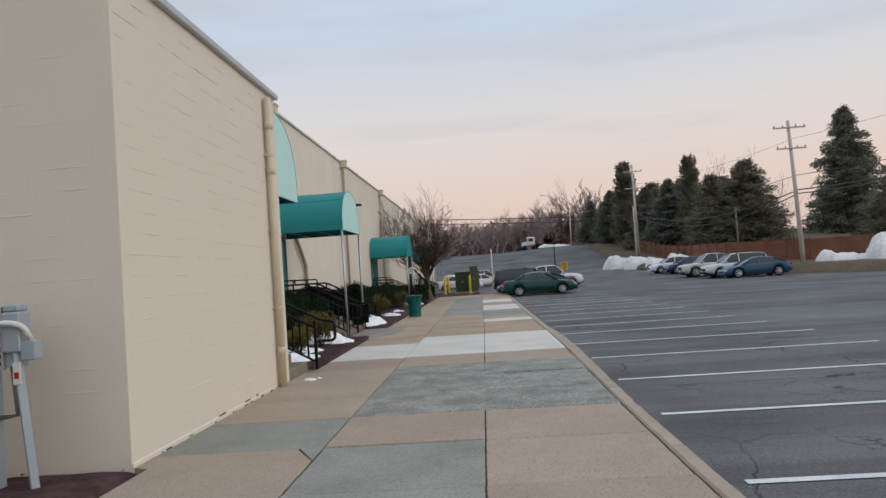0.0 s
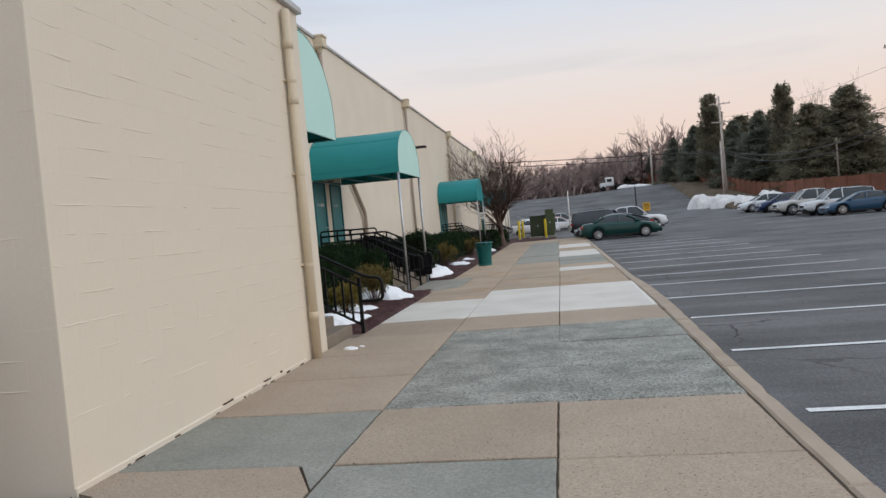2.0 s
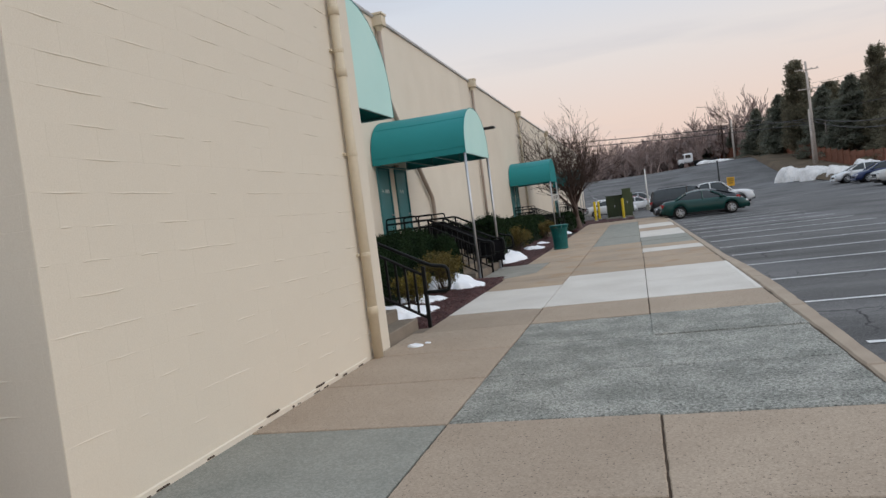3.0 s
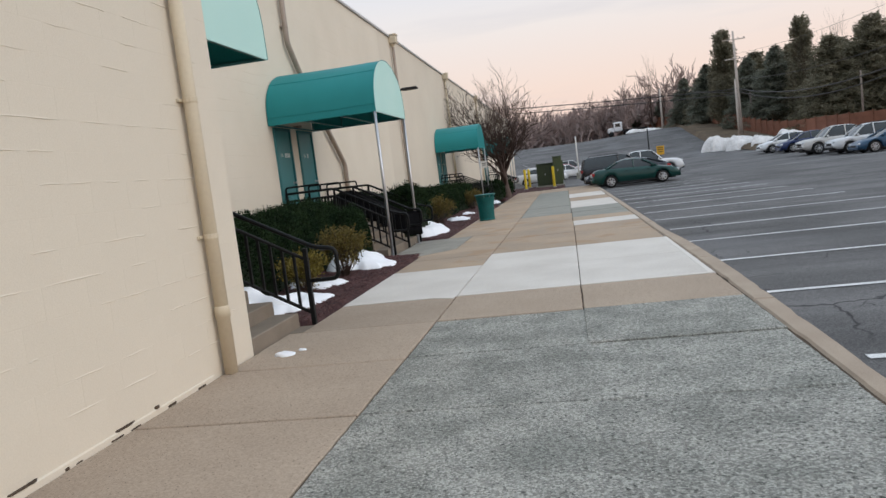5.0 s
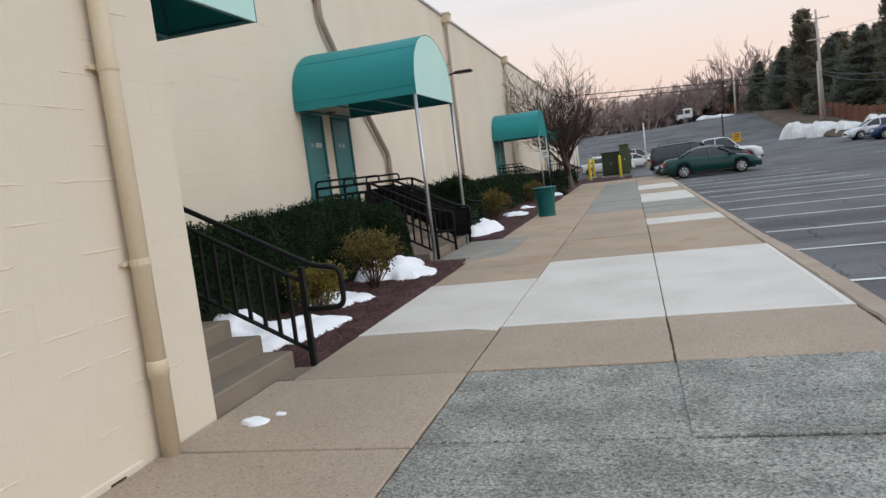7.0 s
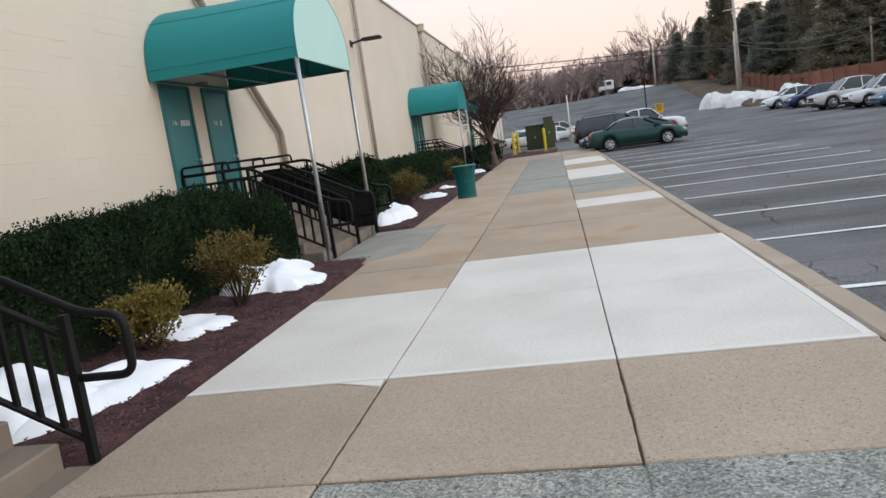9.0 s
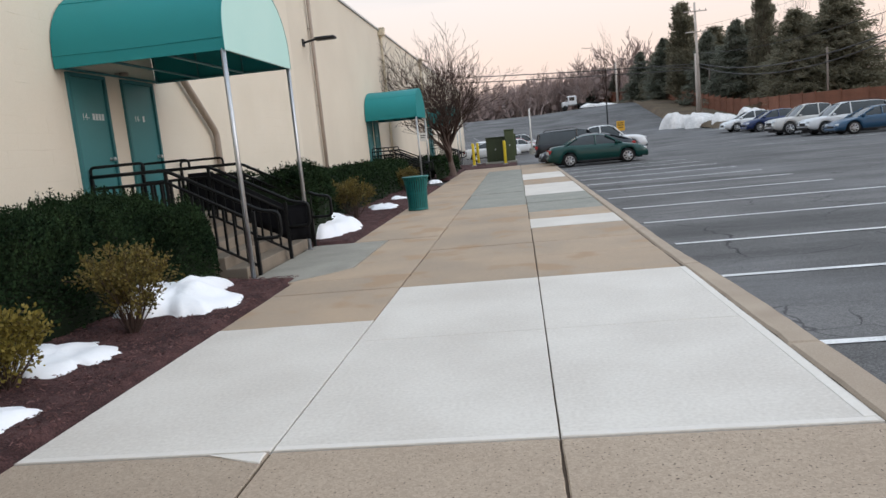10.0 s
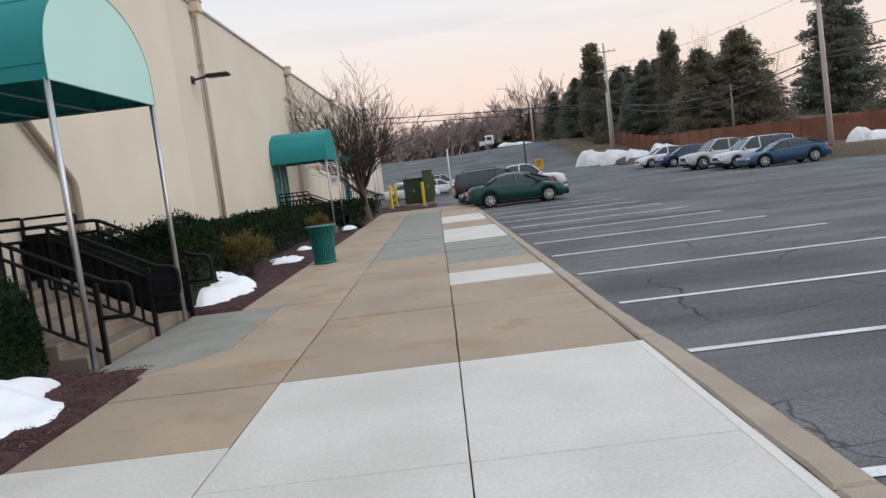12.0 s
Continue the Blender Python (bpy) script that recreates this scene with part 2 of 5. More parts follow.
for foliage, share in ((FIR, 0.45), (FIR2, 0.45), (BUSH, 0.3), (BUSH2, 0.3)):
    let_light_through(foliage, share)


def paint(name, c):
    return mat(name, c, tuple(v * 1.08 for v in c), rough=0.34, metal=0.0, spec=0.3, coat=0.35, scale=1.5, fine=8, bump=0)


def asphalt():
    m = mat("asphalt", (0.084, 0.082, 0.081), (0.156, 0.151, 0.149), rough=0.85, spec=0.2, scale=0.35, fine=70, amount=1.1, bump=0.5, dist=0.008, pebble=(75, 0.8, 1.22))
    n, l = m.node_tree.nodes, m.node_tree.links
    b = n["Principled BSDF"]
    src = b.inputs["Base Color"].links[0].from_socket
    co = n.new("ShaderNodeTexCoord")
    warp = n.new("ShaderNodeTexNoise")
    warp.inputs["Scale"].default_value, warp.inputs["Detail"].default_value = 1.3, 4
    l.new(co.outputs["Object"], warp.inputs["Vector"])
    mixv = n.new("ShaderNodeMixRGB")
    mixv.inputs[0].default_value = 0.35
    l.new(co.outputs["Object"], mixv.inputs[1])
    l.new(warp.outputs["Color"], mixv.inputs[2])
    prev = src
    for sc, wd in ((0.55, 0.006), (1.7, 0.010)):
        v = n.new("ShaderNodeTexVoronoi")
        v.feature = "DISTANCE_TO_EDGE"
        v.inputs["Scale"].default_value = sc
        l.new(mixv.outputs[0], v.inputs["Vector"])
        mr = n.new("ShaderNodeMapRange")
        mr.inputs["From Min"].default_value, mr.inputs["From Max"].default_value = wd * 0.3, wd
        mr.inputs["To Min"].default_value, mr.inputs["To Max"].default_value = 0.75, 0.0
        l.new(v.outputs["Distance"], mr.inputs[0])
        where = n.new("ShaderNodeTexNoise")
        where.inputs["Scale"].default_value = 0.22 if sc < 1 else 0.35
        l.new(co.outputs["Object"], where.inputs["Vector"])
        wr = n.new("ShaderNodeMapRange")
        wr.inputs["From Min"].default_value, wr.inputs["From Max"].default_value = (0.42, 0.5) if sc < 1 else (0.55, 0.6)
        l.new(where.outputs[0], wr.inputs[0])
        mu = n.new("ShaderNodeMath")
        mu.operation = "MULTIPLY"
        l.new(mr.outputs[0], mu.inputs[0])
        l.new(wr.outputs[0], mu.inputs[1])
        mx = n.new("ShaderNodeMixRGB")
        mx.inputs[2].default_value = (0.012, 0.012, 0.013, 1)
        l.new(mu.outputs[0], mx.inputs[0])
        l.new(prev, mx.inputs[1])
        prev = mx.outputs[0]
    # dried salt and wear in broad pale patches
    salt = n.new("ShaderNodeTexNoise")
    salt.inputs["Scale"].default_value, salt.inputs["Detail"].default_value = 0.16, 6
    l.new(co.outputs["Object"], salt.inputs["Vector"])
    sr = n.new("ShaderNodeMapRange")
    sr.inputs["From Min"].default_value, sr.inputs["From Max"].default_value = 0.5, 0.75
    sr.inputs["To Max"].default_value = 0.7
    l.new(salt.outputs[0], sr.inputs[0])
    mx = n.new("ShaderNodeMixRGB")
    mx.inputs[2].default_value = (0.20, 0.20, 0.205, 1)
    l.new(sr.outputs[0], mx.inputs[0])
    l.new(prev, mx.inputs[1])
    # pale smears dragged across the bays by ploughs and tyres
    mp = n.new("ShaderNodeMapping")
    mp.inputs["Scale"].default_value = (0.07, 0.75, 1.0)
    l.new(co.outputs["Object"], mp.inputs[0])
    smear = n.new("ShaderNodeTexNoise")
    smear.inputs["Scale"].default_value, smear.inputs["Detail"].default_value = 1.0, 7
    smear.inputs["Roughness"].default_value = 0.65
    l.new(mp.outputs[0], smear.inputs["Vector"])
    tone = n.new("ShaderNodeMapRange")
    tone.inputs["From Min"].default_value, tone.inputs["From Max"].default_value = 0.36, 0.66
    tone.inputs["To Min"].default_value, tone.inputs["To Max"].default_value = 0.76, 1.3
    l.new(smear.outputs[0], tone.inputs[0])
    hs = n.new("ShaderNodeHueSaturation")
    l.new(tone.outputs[0], hs.inputs["Value"])
    l.new(mx.outputs[0], hs.inputs["Color"])
    l.new(hs.outputs[0], b.inputs["Base Color"])
    return m


ASPHALT = asphalt()


# ---- mesh helpers ----
class Shape:
    """Vertices and faces gathered for one mesh."""

    def __init__(self):
        self.v, self.f = [], []

    def add(self, verts, faces):
        k = len(self.v)
        self.v += [tuple(p) for p in verts]
        self.f += [tuple(k + i for i in q) for q in faces]
        return self

    def box(self, x0, y0, z0, x1, y1, z1, b=0.0):
        if b <= 0:
            p = [(x, y, z) for z in (z0, z1) for y in (y0, y1) for x in (x0, x1)]
            return self.add(p, [(0, 2, 3, 1), (4, 5, 7, 6), (0, 1, 5, 4), (2, 6, 7, 3), (0, 4, 6, 2), (1, 3, 7, 5)])
        b = min(b, (x1 - x0) / 2.1, (y1 - y0) / 2.1, (z1 - z0) / 2.1)
        rings = []
        for z, d in ((z0, b), (z0 + b, 0), (z1 - b, 0), (z1, b)):
            a, c, e, g = x0 + d, x1 - d, y0 + d, y1 - d
            k = b * 0.6 if d == 0 else 0.0
            rings.append([(a + k, e, z), (c - k, e, z), (c, e + k, z), (c, g - k, z), (c - k, g, z), (a + k, g, z), (a, g - k, z), (a, e + k, z)])
        verts = [p for r in rings for p in r]
        faces = [(7, 6, 5, 4, 3, 2, 1, 0), tuple(range(24, 32))]
        for r in range(3):
            for i in range(8):
                j = (i + 1) % 8
                faces.append((r * 8 + i, r * 8 + j, r * 8 + 8 + j, r * 8 + 8 + i))
        return self.add(verts, faces)

    def tube(self, pts, r, n=8, cap=True):
        """A round bar along pts; r is one radius or one for each point."""
        pts = [Vector(p) for p in pts]
        rs = r if isinstance(r, (list, tuple)) else [r] * len(pts)
        verts, faces = [], []
        up = None
        for i, p in enumerate(pts):
            d = (pts[min(i + 1, len(pts) - 1)] - pts[max(i - 1, 0)])
            d = d.normalized() if d.length > 1e-9 else Vector((0, 0, 1))
            if up is None:
                up = Vector((0, 0, 1)) if abs(d.z) < 0.9 else Vector((1, 0, 0))
            a = d.cross(up)
            a = a.normalized() if a.length > 1e-6 else d.orthogonal().normalized()
            c = a.cross(d).normalized()
            up = c
            for k in range(n):
                t = 2 * math.pi * k / n
                verts.append(p + rs[i] * (math.cos(t) * a + math.sin(t) * c))
        for i in range(len(pts) - 1):
            for k in range(n):
                j = (k + 1) % n
                faces.append((i * n + k, i * n + j, i * n + n + j, i * n + n + k))
        if cap:
            faces += [tuple(reversed(range(n))), tuple(range((len(pts) - 1) * n, len(pts) * n))]
        return self.add(verts, faces)

    def lathe(self, x, y, profile, n=20, axis="z", cap=True):
        """Rings of (radius, height) round an upright axis, or round y or x."""
        verts, faces = [], []
        for r, h in profile:
            for k in range(n):
                t = 2 * math.pi * k / n
                a, c = r * math.cos(t), r * math.sin(t)
                verts.append((x + a, y + c, h) if axis == "z" else (x + a, h, y + c) if axis == "y" else (h, x + a, y + c))
        for i in range(len(profile) - 1):
            for k in range(n):
                j = (k + 1) % n
                faces.append((i * n + k, i * n + j, i * n + n + j, i * n + n + k))
        if cap:
            faces += [tuple(reversed(range(n))), tuple(range((len(profile) - 1) * n, len(profile) * n))]
        return self.add(verts, faces)

    def prism(self, poly, z0, z1, b=0.0):
        """An upright prism over a plan outline, its upper edge eased by b."""
        n = len(poly)
        c = Vector((sum(p[0] for p in poly) / n, sum(p[1] for p in poly) / n))
        rings = [(z0, 0.0), (z1 - b, 0.0), (z1, b)] if b else [(z0, 0.0), (z1, 0.0)]
        verts = []
        for z, d in rings:
            for i in range(n):
                p, q, r = Vector(poly[i - 1]), Vector(poly[i]), Vector(poly[(i + 1) % n])
                m = ((p - q).normalized() + (r - q).normalized())
                inw = (c - q)
                s = Vector((1 if inw.x > 0 else -1, 1 if inw.y > 0 else -1)) * d
                verts.append((q.x + s.x, q.y + s.y, z))
        faces = [tuple(reversed(range(n))), tuple(range((len(rings) - 1) * n, len(rings) * n))]
        for k in range(len(rings) - 1):
            for i in range(n):
                j = (i + 1) % n
                faces.append((k * n + i, k * n + j, k * n + n + j, k * n + n + i))
        return self.add(verts, faces)

    def mesh(self, name, material, smooth=False):
        me = bpy.data.meshes.new(name)
        me.from_pydata(self.v, [], self.f)
        me.materials.append(material)
        if smooth:
            me.shade_smooth()
        me.update()
        return me


def thing(name, label, category, group="", at=(0, 0, 0), rz=0.0, kind=""):
    """An empty at a thing's base, which carries its parts."""
    ob = new(name)
    ob.matrix_basis = pose(*at, 0, 0, rz)
    return tagged(ob, label, category, group, kind)


def part(name, shape, material, parent=None, label="", smooth=False):
    ob = new(name, shape if isinstance(shape, bpy.types.Mesh) else shape.mesh(name, material, smooth))
    ob.parent = parent
    return tagged(ob, label)


def rounded(pts, r, steps=5):
    """A path whose inner corners are rounded by r."""
    pts = [Vector(p) for p in pts]
    out = [pts[0]]
    for a, b, c in zip(pts, pts[1:], pts[2:]):
        u, w = (a - b), (c - b)
        d = min(r, u.length * 0.49, w.length * 0.49)
        p, q = b + u.normalized() * d, b + w.normalized() * d
        for i in range(steps + 1):
            t = i / steps
            out.append((1 - t) ** 2 * p + 2 * t * (1 - t) * b + t * t * q)
    return out + [pts[-1]]


def smoothstep(a, b, v):
    t = min(1.0, max(0.0, (v - a) / (b - a)))
    return t * t * (3 - 2 * t)


def ground_z(x, y):
    """The height of the car park, which climbs to a crest far ahead."""
    s = min(1.3, max(0.0, (x - 3) / 10))
    return -0.13 + s * 0.02 * min(24, max(0.0, y - 56)) + 5.0 * smoothstep(82, 142, y)


# ---- ground, car park ----
def ground():
    xs = [-600, -300, -120, -60, -30, -15, -8] + [i for i in range(-4, 42, 2)] + [48, 60, 80, 120, 200, 350, 600]
    ys = [-300, -120, -50, -20, -8, 0] + [4 * i for i in range(1, 45)] + [200, 260, 400, 700, 1200]
    s = Shape()
    v = [(x, y, ground_z(x, y)) for y in ys for x in xs]
    n = len(xs)
    f = [(j * n + i, j * n + i + 1, j * n + n + i + 1, j * n + n + i) for j in range(len(ys) - 1) for i in range(n - 1)]
    s.add(v, f)
    ob = part("ground", s, ASPHALT, smooth=True)
    return tagged(ob, "worn grey asphalt car park with cracks and salt stains", "car park", kind="structure")


lot = ground()


def strip(s, x0, y0, x1, y1, w, lift=0.004, step=1.5):
    """A painted stripe that follows the ground."""
    n = max(2, int(math.hypot(x1 - x0, y1 - y0) / step) + 1)
    d = Vector((x1 - x0, y1 - y0)).normalized()
    k = Vector((-d.y, d.x)) * w / 2
    v, f = [], []
    for i in range(n):
        t = i / (n - 1)
        x, y = x0 + (x1 - x0) * t, y0 + (y1 - y0) * t
        for sgn in (-1, 1):
            px, py = x + sgn * k.x, y + sgn * k.y
            v.append((px, py, ground_z(px, py) + lift + 0.004))
    for i in range(n - 1):
        f.append((2 * i, 2 * i + 2, 2 * i + 3, 2 * i + 1))
    return s.add(v, f)


bays = [3.0, 5.53, 8.08, 10.6, 13.2, 15.7, 18.2, 20.5, 22.95]
bays += [25.4 + 2.46 * i for i in range(8)]
for i, y in enumerate(bays):
    part("parking_line", strip(Shape(), 1.9 - 0.004 * max(0, y - 20), y, 6.9, y + 0.02, 0.105 if i < 9 else 0.125), LINE, lot)
for i in range(4):
    part("parking_line", strip(Shape(), 16.0, 52.6 + 2.9 * i, 21.5, 52.6 + 2.9 * i, 0.11), LINE_OLD, lot)
part("parking_line", strip(Shape(), 6.5, 58, 17.5, 66, 0.14, step=2), LINE_OLD, lot)
part("parking_line", strip(Shape(), 12.0, 50.8, 27, 50.2, 0.3, step=2), LINE_OLD, lot)
for i in range(6):
    part("parking_line", strip(Shape(), -9 + 3 * i, 96, -12 + 3 * i, 108, 0.14, step=2), LINE_OLD, lot)

# ---- pavement ----
pavement = thing("pavement", "concrete pavement of tan, grey and new white slabs", "pavement", kind="structure")
part("joint_bed", Shape().box(-3.0, -6, -0.2, 1.6, 50, -0.018), JOINT, pavement)
part("joint_bed", Shape().box(-3.72, 19.0, -0.2, -3.0, 22.55, -0.022), JOINT, pavement)
L0, L1, M1, R1 = -2.995, -1.515, 0.0, 1.503


def slab(x0, y0, x1, y1, material, lift=0.0, poly=None):
    g, k = (0.004, 0.005) if material == PALE else (0.011, 0.004 if material == AGG else 0.007)
    plan = poly or [(x0 + k, y0 + g), (x1 - k, y0 + g), (x1 - k, y1 - g), (x0 + k, y1 - g)]
    if not poly and y0 > 3 and y1 < 29:
        worn = 0.0012 if material == PALE else 0.0035
        out = []
        for (ax, ay), (bx, by) in zip(plan, plan[1:] + plan[:1]):
            for i in range(16):
                t = i / 16
                out.append((ax + (bx - ax) * t + (random.uniform(-worn, worn) if i else 0), ay + (by - ay) * t + (random.uniform(-worn, worn) if i else 0)))
        plan = out
    s = Shape().prism(plan, -0.12, lift, 0.004 if material == PALE else 0.007)
    return part("paving_slab", s, material, pavement)


def bow(y):
    """How far the kerb line bows out beside the new slabs, 0 to 1."""
    return smoothstep(7, 15, y) - 0.75 * smoothstep(16.5, 20, y)


def column(x0, x1, cuts):
    """Slabs along the walk: (where each ends, its concrete), from the first number on."""
    y = cuts[0]
    for end, m in cuts[1:]:
        veer = 0.0045 * max(0, y - 20)
        wider = 0.05 * bow((y + end) / 2) if x1 == R1 else 0.0
        slab(x0 - veer, y, x1 - veer + wider, end, m, random.uniform(-0.006, 0.006) if m != PALE else 0.002)
        y = end


column(M1, R1, (-6, (-3.2, TAN), (-1.7, TAN), (0.0, TAN), (1.4, TAN), (2.7, GREY), (4.0, GREY), (5.35, TAN), (6.79, TAN), (8.24, TAN), (9.68, AGG), (11.12, AGG), (12.55, AGG), (14.0, TAN), (16.1, PALE), (18.25, PALE), (19.7, TAN2), (20.93, TAN2), (22.57, TAN2), (23.84, PALE), (25.15, TAN2), (27.2, GREY), (29.3, GREY), (33.4, PALE), (36.3, TAN2), (40.0, PALE), (45.0, TAN2), (49.8, TAN2)))
column(L1, M1, (-6, (-3.2, TAN), (-1.7, TAN), (0.0, GREY), (1.4, TAN), (2.7, TAN), (4.0, TAN), (5.35, GREY), (6.82, GREY), (8.24, TAN), (9.68, AGG), (11.12, AGG), (12.55, AGG), (14.0, TAN), (16.1, PALE), (18.25, PALE), (19.7, TAN2), (20.93, TAN2), (23.9, TAN2), (26.9, TAN2), (31.0, GREY), (35.5, GREY), (40.0, GREY), (45.0, GREY), (49.8, TAN2)))
column(L0, L1, (-6, (-3.2, TAN), (-1.7, TAN), (0.0, TAN), (1.6, TAN), (3.2, TAN), (5.0, TAN)))
slab(0, 0, 0, 0, TAN, 0.002, [(L0, 5.01), (L1 - 0.01, 5.01), (L1 - 0.01, 6.36), (-1.76, 6.82), (-3.14, 6.82), (-3.14, 6.42), (L0, 6.36)])
slab(0, 0, 0, 0, GREY, -0.003, [(-3.14, 6.84), (-1.74, 6.84), (L1 - 0.012, 6.40), (L1 - 0.012, 8.23), (-3.14, 8.23)])
column(-3.14, L1, (8.24, (9.66, TAN), (11.05, TAN), (12.54, TAN)))
column(L0, L1, (12.54, (14.0, TAN), (16.8, PALE), (18.27, TAN2), (19.06, TAN2)))
slab(0, 0, 0, 0, PATCH, 0.004, [(-3.7, 19.5), (-3.1, 19.08), (-2.62, 19.62), (-2.43, 19.9), (-2.42, 22.5), (-3.7, 22.5)])
slab(0, 0, 0, 0, TAN2, 0.0, [(-3.08, 19.08), (L1 - 0.01, 19.08), (L1 - 0.01, 22.5), (-2.405, 22.5), (-2.415, 19.9), (-2.6, 19.6)])
column(L0, L1, (22.51, (26.9, TAN2), (29.5, TAN2), (33.0, TAN2), (37.0, TAN2), (41.0, TAN2), (45.0, TAN2), (49.8, TAN2)))

part("joint_fill", Shape().box(-0.022, 8.27, -0.1, 0.022, 12.52, -0.006), AGG, pavement)
# a smooth trowelled margin along the kerb side of the new slabs, and a smear of the same mix on a broken corner
part("trowelled_margin", Shape().box(1.475, 14.06, -0.05, 1.533, 18.22, 0.0050, 0.002), SMOOTH, pavement)
for x0, x1 in ((L0, L1), (L1, M1), (M1, R1 + 0.03)):
    part("trowelled_margin", Shape().box(x0 + 0.012, 14.006, -0.05, x1 - 0.012, 14.055, 0.0046, 0.002), SMOOTH, pavement)
slab(0, 0, 0, 0, SMOOTH, 0.008, [(-1.86, 13.985), (-1.535, 13.985), (-1.53, 13.86), (-1.60, 13.88)])

kerb = thing("kerb", "weathered concrete kerb along the parking bays", "kerb", kind="structure")
y = -6.0
while y < 49.5:
    v0, v1 = 0.0045 * max(0, y - 20), 0.0045 * max(0, y + 3.05 - 20)
    edge = []
    for near, sway in ((1.665, 0.125), (1.522, 0.045)):
        run = [i / 12 for i in range(13)]
        for t in run if near > 1.6 else run[::-1]:
            side = near + sway * bow(y + 3.05 * t)
            chip = random.uniform(-0.005, 0.005) + (random.uniform(0.0, 0.022) if random.random() < 0.12 else 0) * (-1 if side > 1.6 else 1)
            edge.append((side - v0 + (v0 - v1) * t + chip, y + 0.008 + 3.032 * t))
    s = Shape().prism(edge, -0.3, 0.003 + random.uniform(-0.004, 0.003), 0.018)
    part("kerb_stone", s, KERB, kerb)
    y += 3.05

# ---- planting beds ----
def bed(name, x0, y0, x1, y1, base=0.02, seed=0, chips=0, back=0.0):
    nx, ny = max(3, int((x1 - x0) / 0.12)), max(3, int((y1 - y0) / 0.15))
    s = Shape()
    v = []
    for j in range(ny + 1):
        for i in range(nx + 1):
            x, y = x0 + (x1 - x0) * i / nx, y0 + (y1 - y0) * j / ny
            edge = min(i, nx - i, j, ny - j)
            z = base + (0.03 * noise.noise((x * 1.3, y * 1.3, seed)) + 0.018 * noise.noise((x * 9, y * 9, seed)) + 0.03) * (1 if edge else 0) - (0.06 if not edge else 0) + back * (x1 - x) / (x1 - x0)
            v.append((x, y, z))
    n = nx + 1
    s.add(v, [(j * n + i, j * n + i + 1, j * n + n + i + 1, j * n + n + i) for j in range(ny) for i in range(nx)])
    ob = tagged(part(name, s, MULCH), "planting bed covered in dark red bark mulch", "planting bed", kind="structure")
    c = Shape()
    for _ in range(chips):
        x, y = random.uniform(x0 + 0.05, x1 - 0.02), random.uniform(y0 + 0.05, y1 - 0.05)
        z = base + 0.035 + 0.03 * noise.noise((x * 1.3, y * 1.3, seed)) + back * (x1 - x) / (x1 - x0)
        a, l, w = random.uniform(0, 6.3), random.uniform(0.005, 0.020), random.uniform(0.003, 0.008)
        d, e, t = Vector((math.cos(a), math.sin(a), random.uniform(-0.5, 0.5))) * l, Vector((-math.sin(a), math.cos(a), random.uniform(-0.3, 0.3))) * w, Vector((0, 0, 0.006))
        p = Vector((x, y, z))
        c.add([p - d - e, p + d - e, p + d + e, p - d + e, p - d * 0.8 + t, p + d * 0.8 + t], [(0, 1, 5, 4), (2, 3, 4, 5), (0, 4, 3), (1, 2, 5)])
    if chips:
        tagged(part("mulch_chips", c, CHIP, ob), kind="stuff")
    return ob


part("step_edge", Shape().box(-3.16, 12.58, -0.1, -2.99, 12.95, -0.004, 0.003), STEP, pavement)
bed("mulch_bed", -5.92, 12.94, -2.99, 19.5, 0.0, 1, 9000, 0.12)
bed("mulch_bed", -5.92, 22.56, -3.03, 37.2, 0.0, 2, 2500, 0.12)
bed("mulch_bed", -5.92, 41.8, -3.1, 50.5, 0.0, 3, 0, 0.1)
bed("mulch_bed", -5.9, 50.0, -0.3, 58.8, 0.0, 4, 0)
bed("mulch_bed", -9.5, -4.0, -2.99, 6.36, 0.0, 5, 1500)

# ---- building ----
WX, BX, BY0, BY1, BTOP, TOP = -5.93, -3.15, 6.40, 11.66, 4.57, 6.78
CH, CL = 0.2032, 0.4064


def masonry(s, along, fixed, out, a0, a1, z0, z1, each=None):
    """Painted block courses on an upright face: along is the axis it runs by, out the way it faces."""
    row = 0
    z = z0 - 0.11
    while z < z1 - 0.02:
        a = a0 - (CL / 2 if row % 2 else 0)
        deep = 0.0026 + 0.0001 * ((row * 7) % 3)
        while a < a1 - 0.01:
            p, q = max(a, a0) , min(a + CL, a1)
            lo, hi = max(z, z0 - 0.11), min(z + CH, z1)
            if q - p > 0.02 and hi - lo > 0.02:
                d = deep
                b = s if each is None else Shape()
                # most joints are filled flush with paint; here and there one shows
                e = [random.choice((0.0004, 0.0004, 0.0015, 0.006)) for _ in range(4)]
                dip = random.choice((0.0002, 0.0006, 0.0016))
                pts = []
                for (u, w) in ((p, lo), (q, lo), (q, hi), (p, hi)):
                    pts.append((u, w, -0.01))
                for (u, w) in ((p, lo), (q, lo), (q, hi), (p, hi)):
                    pts.append((u, w, d - dip))
                for (u, w) in ((p + 0.0004, lo + e[0]), (q - 0.0004, lo + e[1]), (q - 0.0004, hi - e[2]), (p + 0.0004, hi - e[3])):
                    pts.append((u, w, d))
                f = [(8, 9, 10, 11)] + [(k + i, k + (i + 1) % 4, k + 4 + (i + 1) % 4, k + 4 + i) for k in (0, 4) for i in range(4)]
                if along == "y":
                    vv = [(fixed + out * dd, u, w) for u, w, dd in pts]
                else:
                    vv = [(u, fixed + out * dd, w) for u, w, dd in pts]
                if (along == "y") == (out < 0):
                    f = [tuple(reversed(t)) for t in f]
                b.add(vv, f)
                if each is not None:
                    each(b)
            a += CL
        z += CH
        row += 1


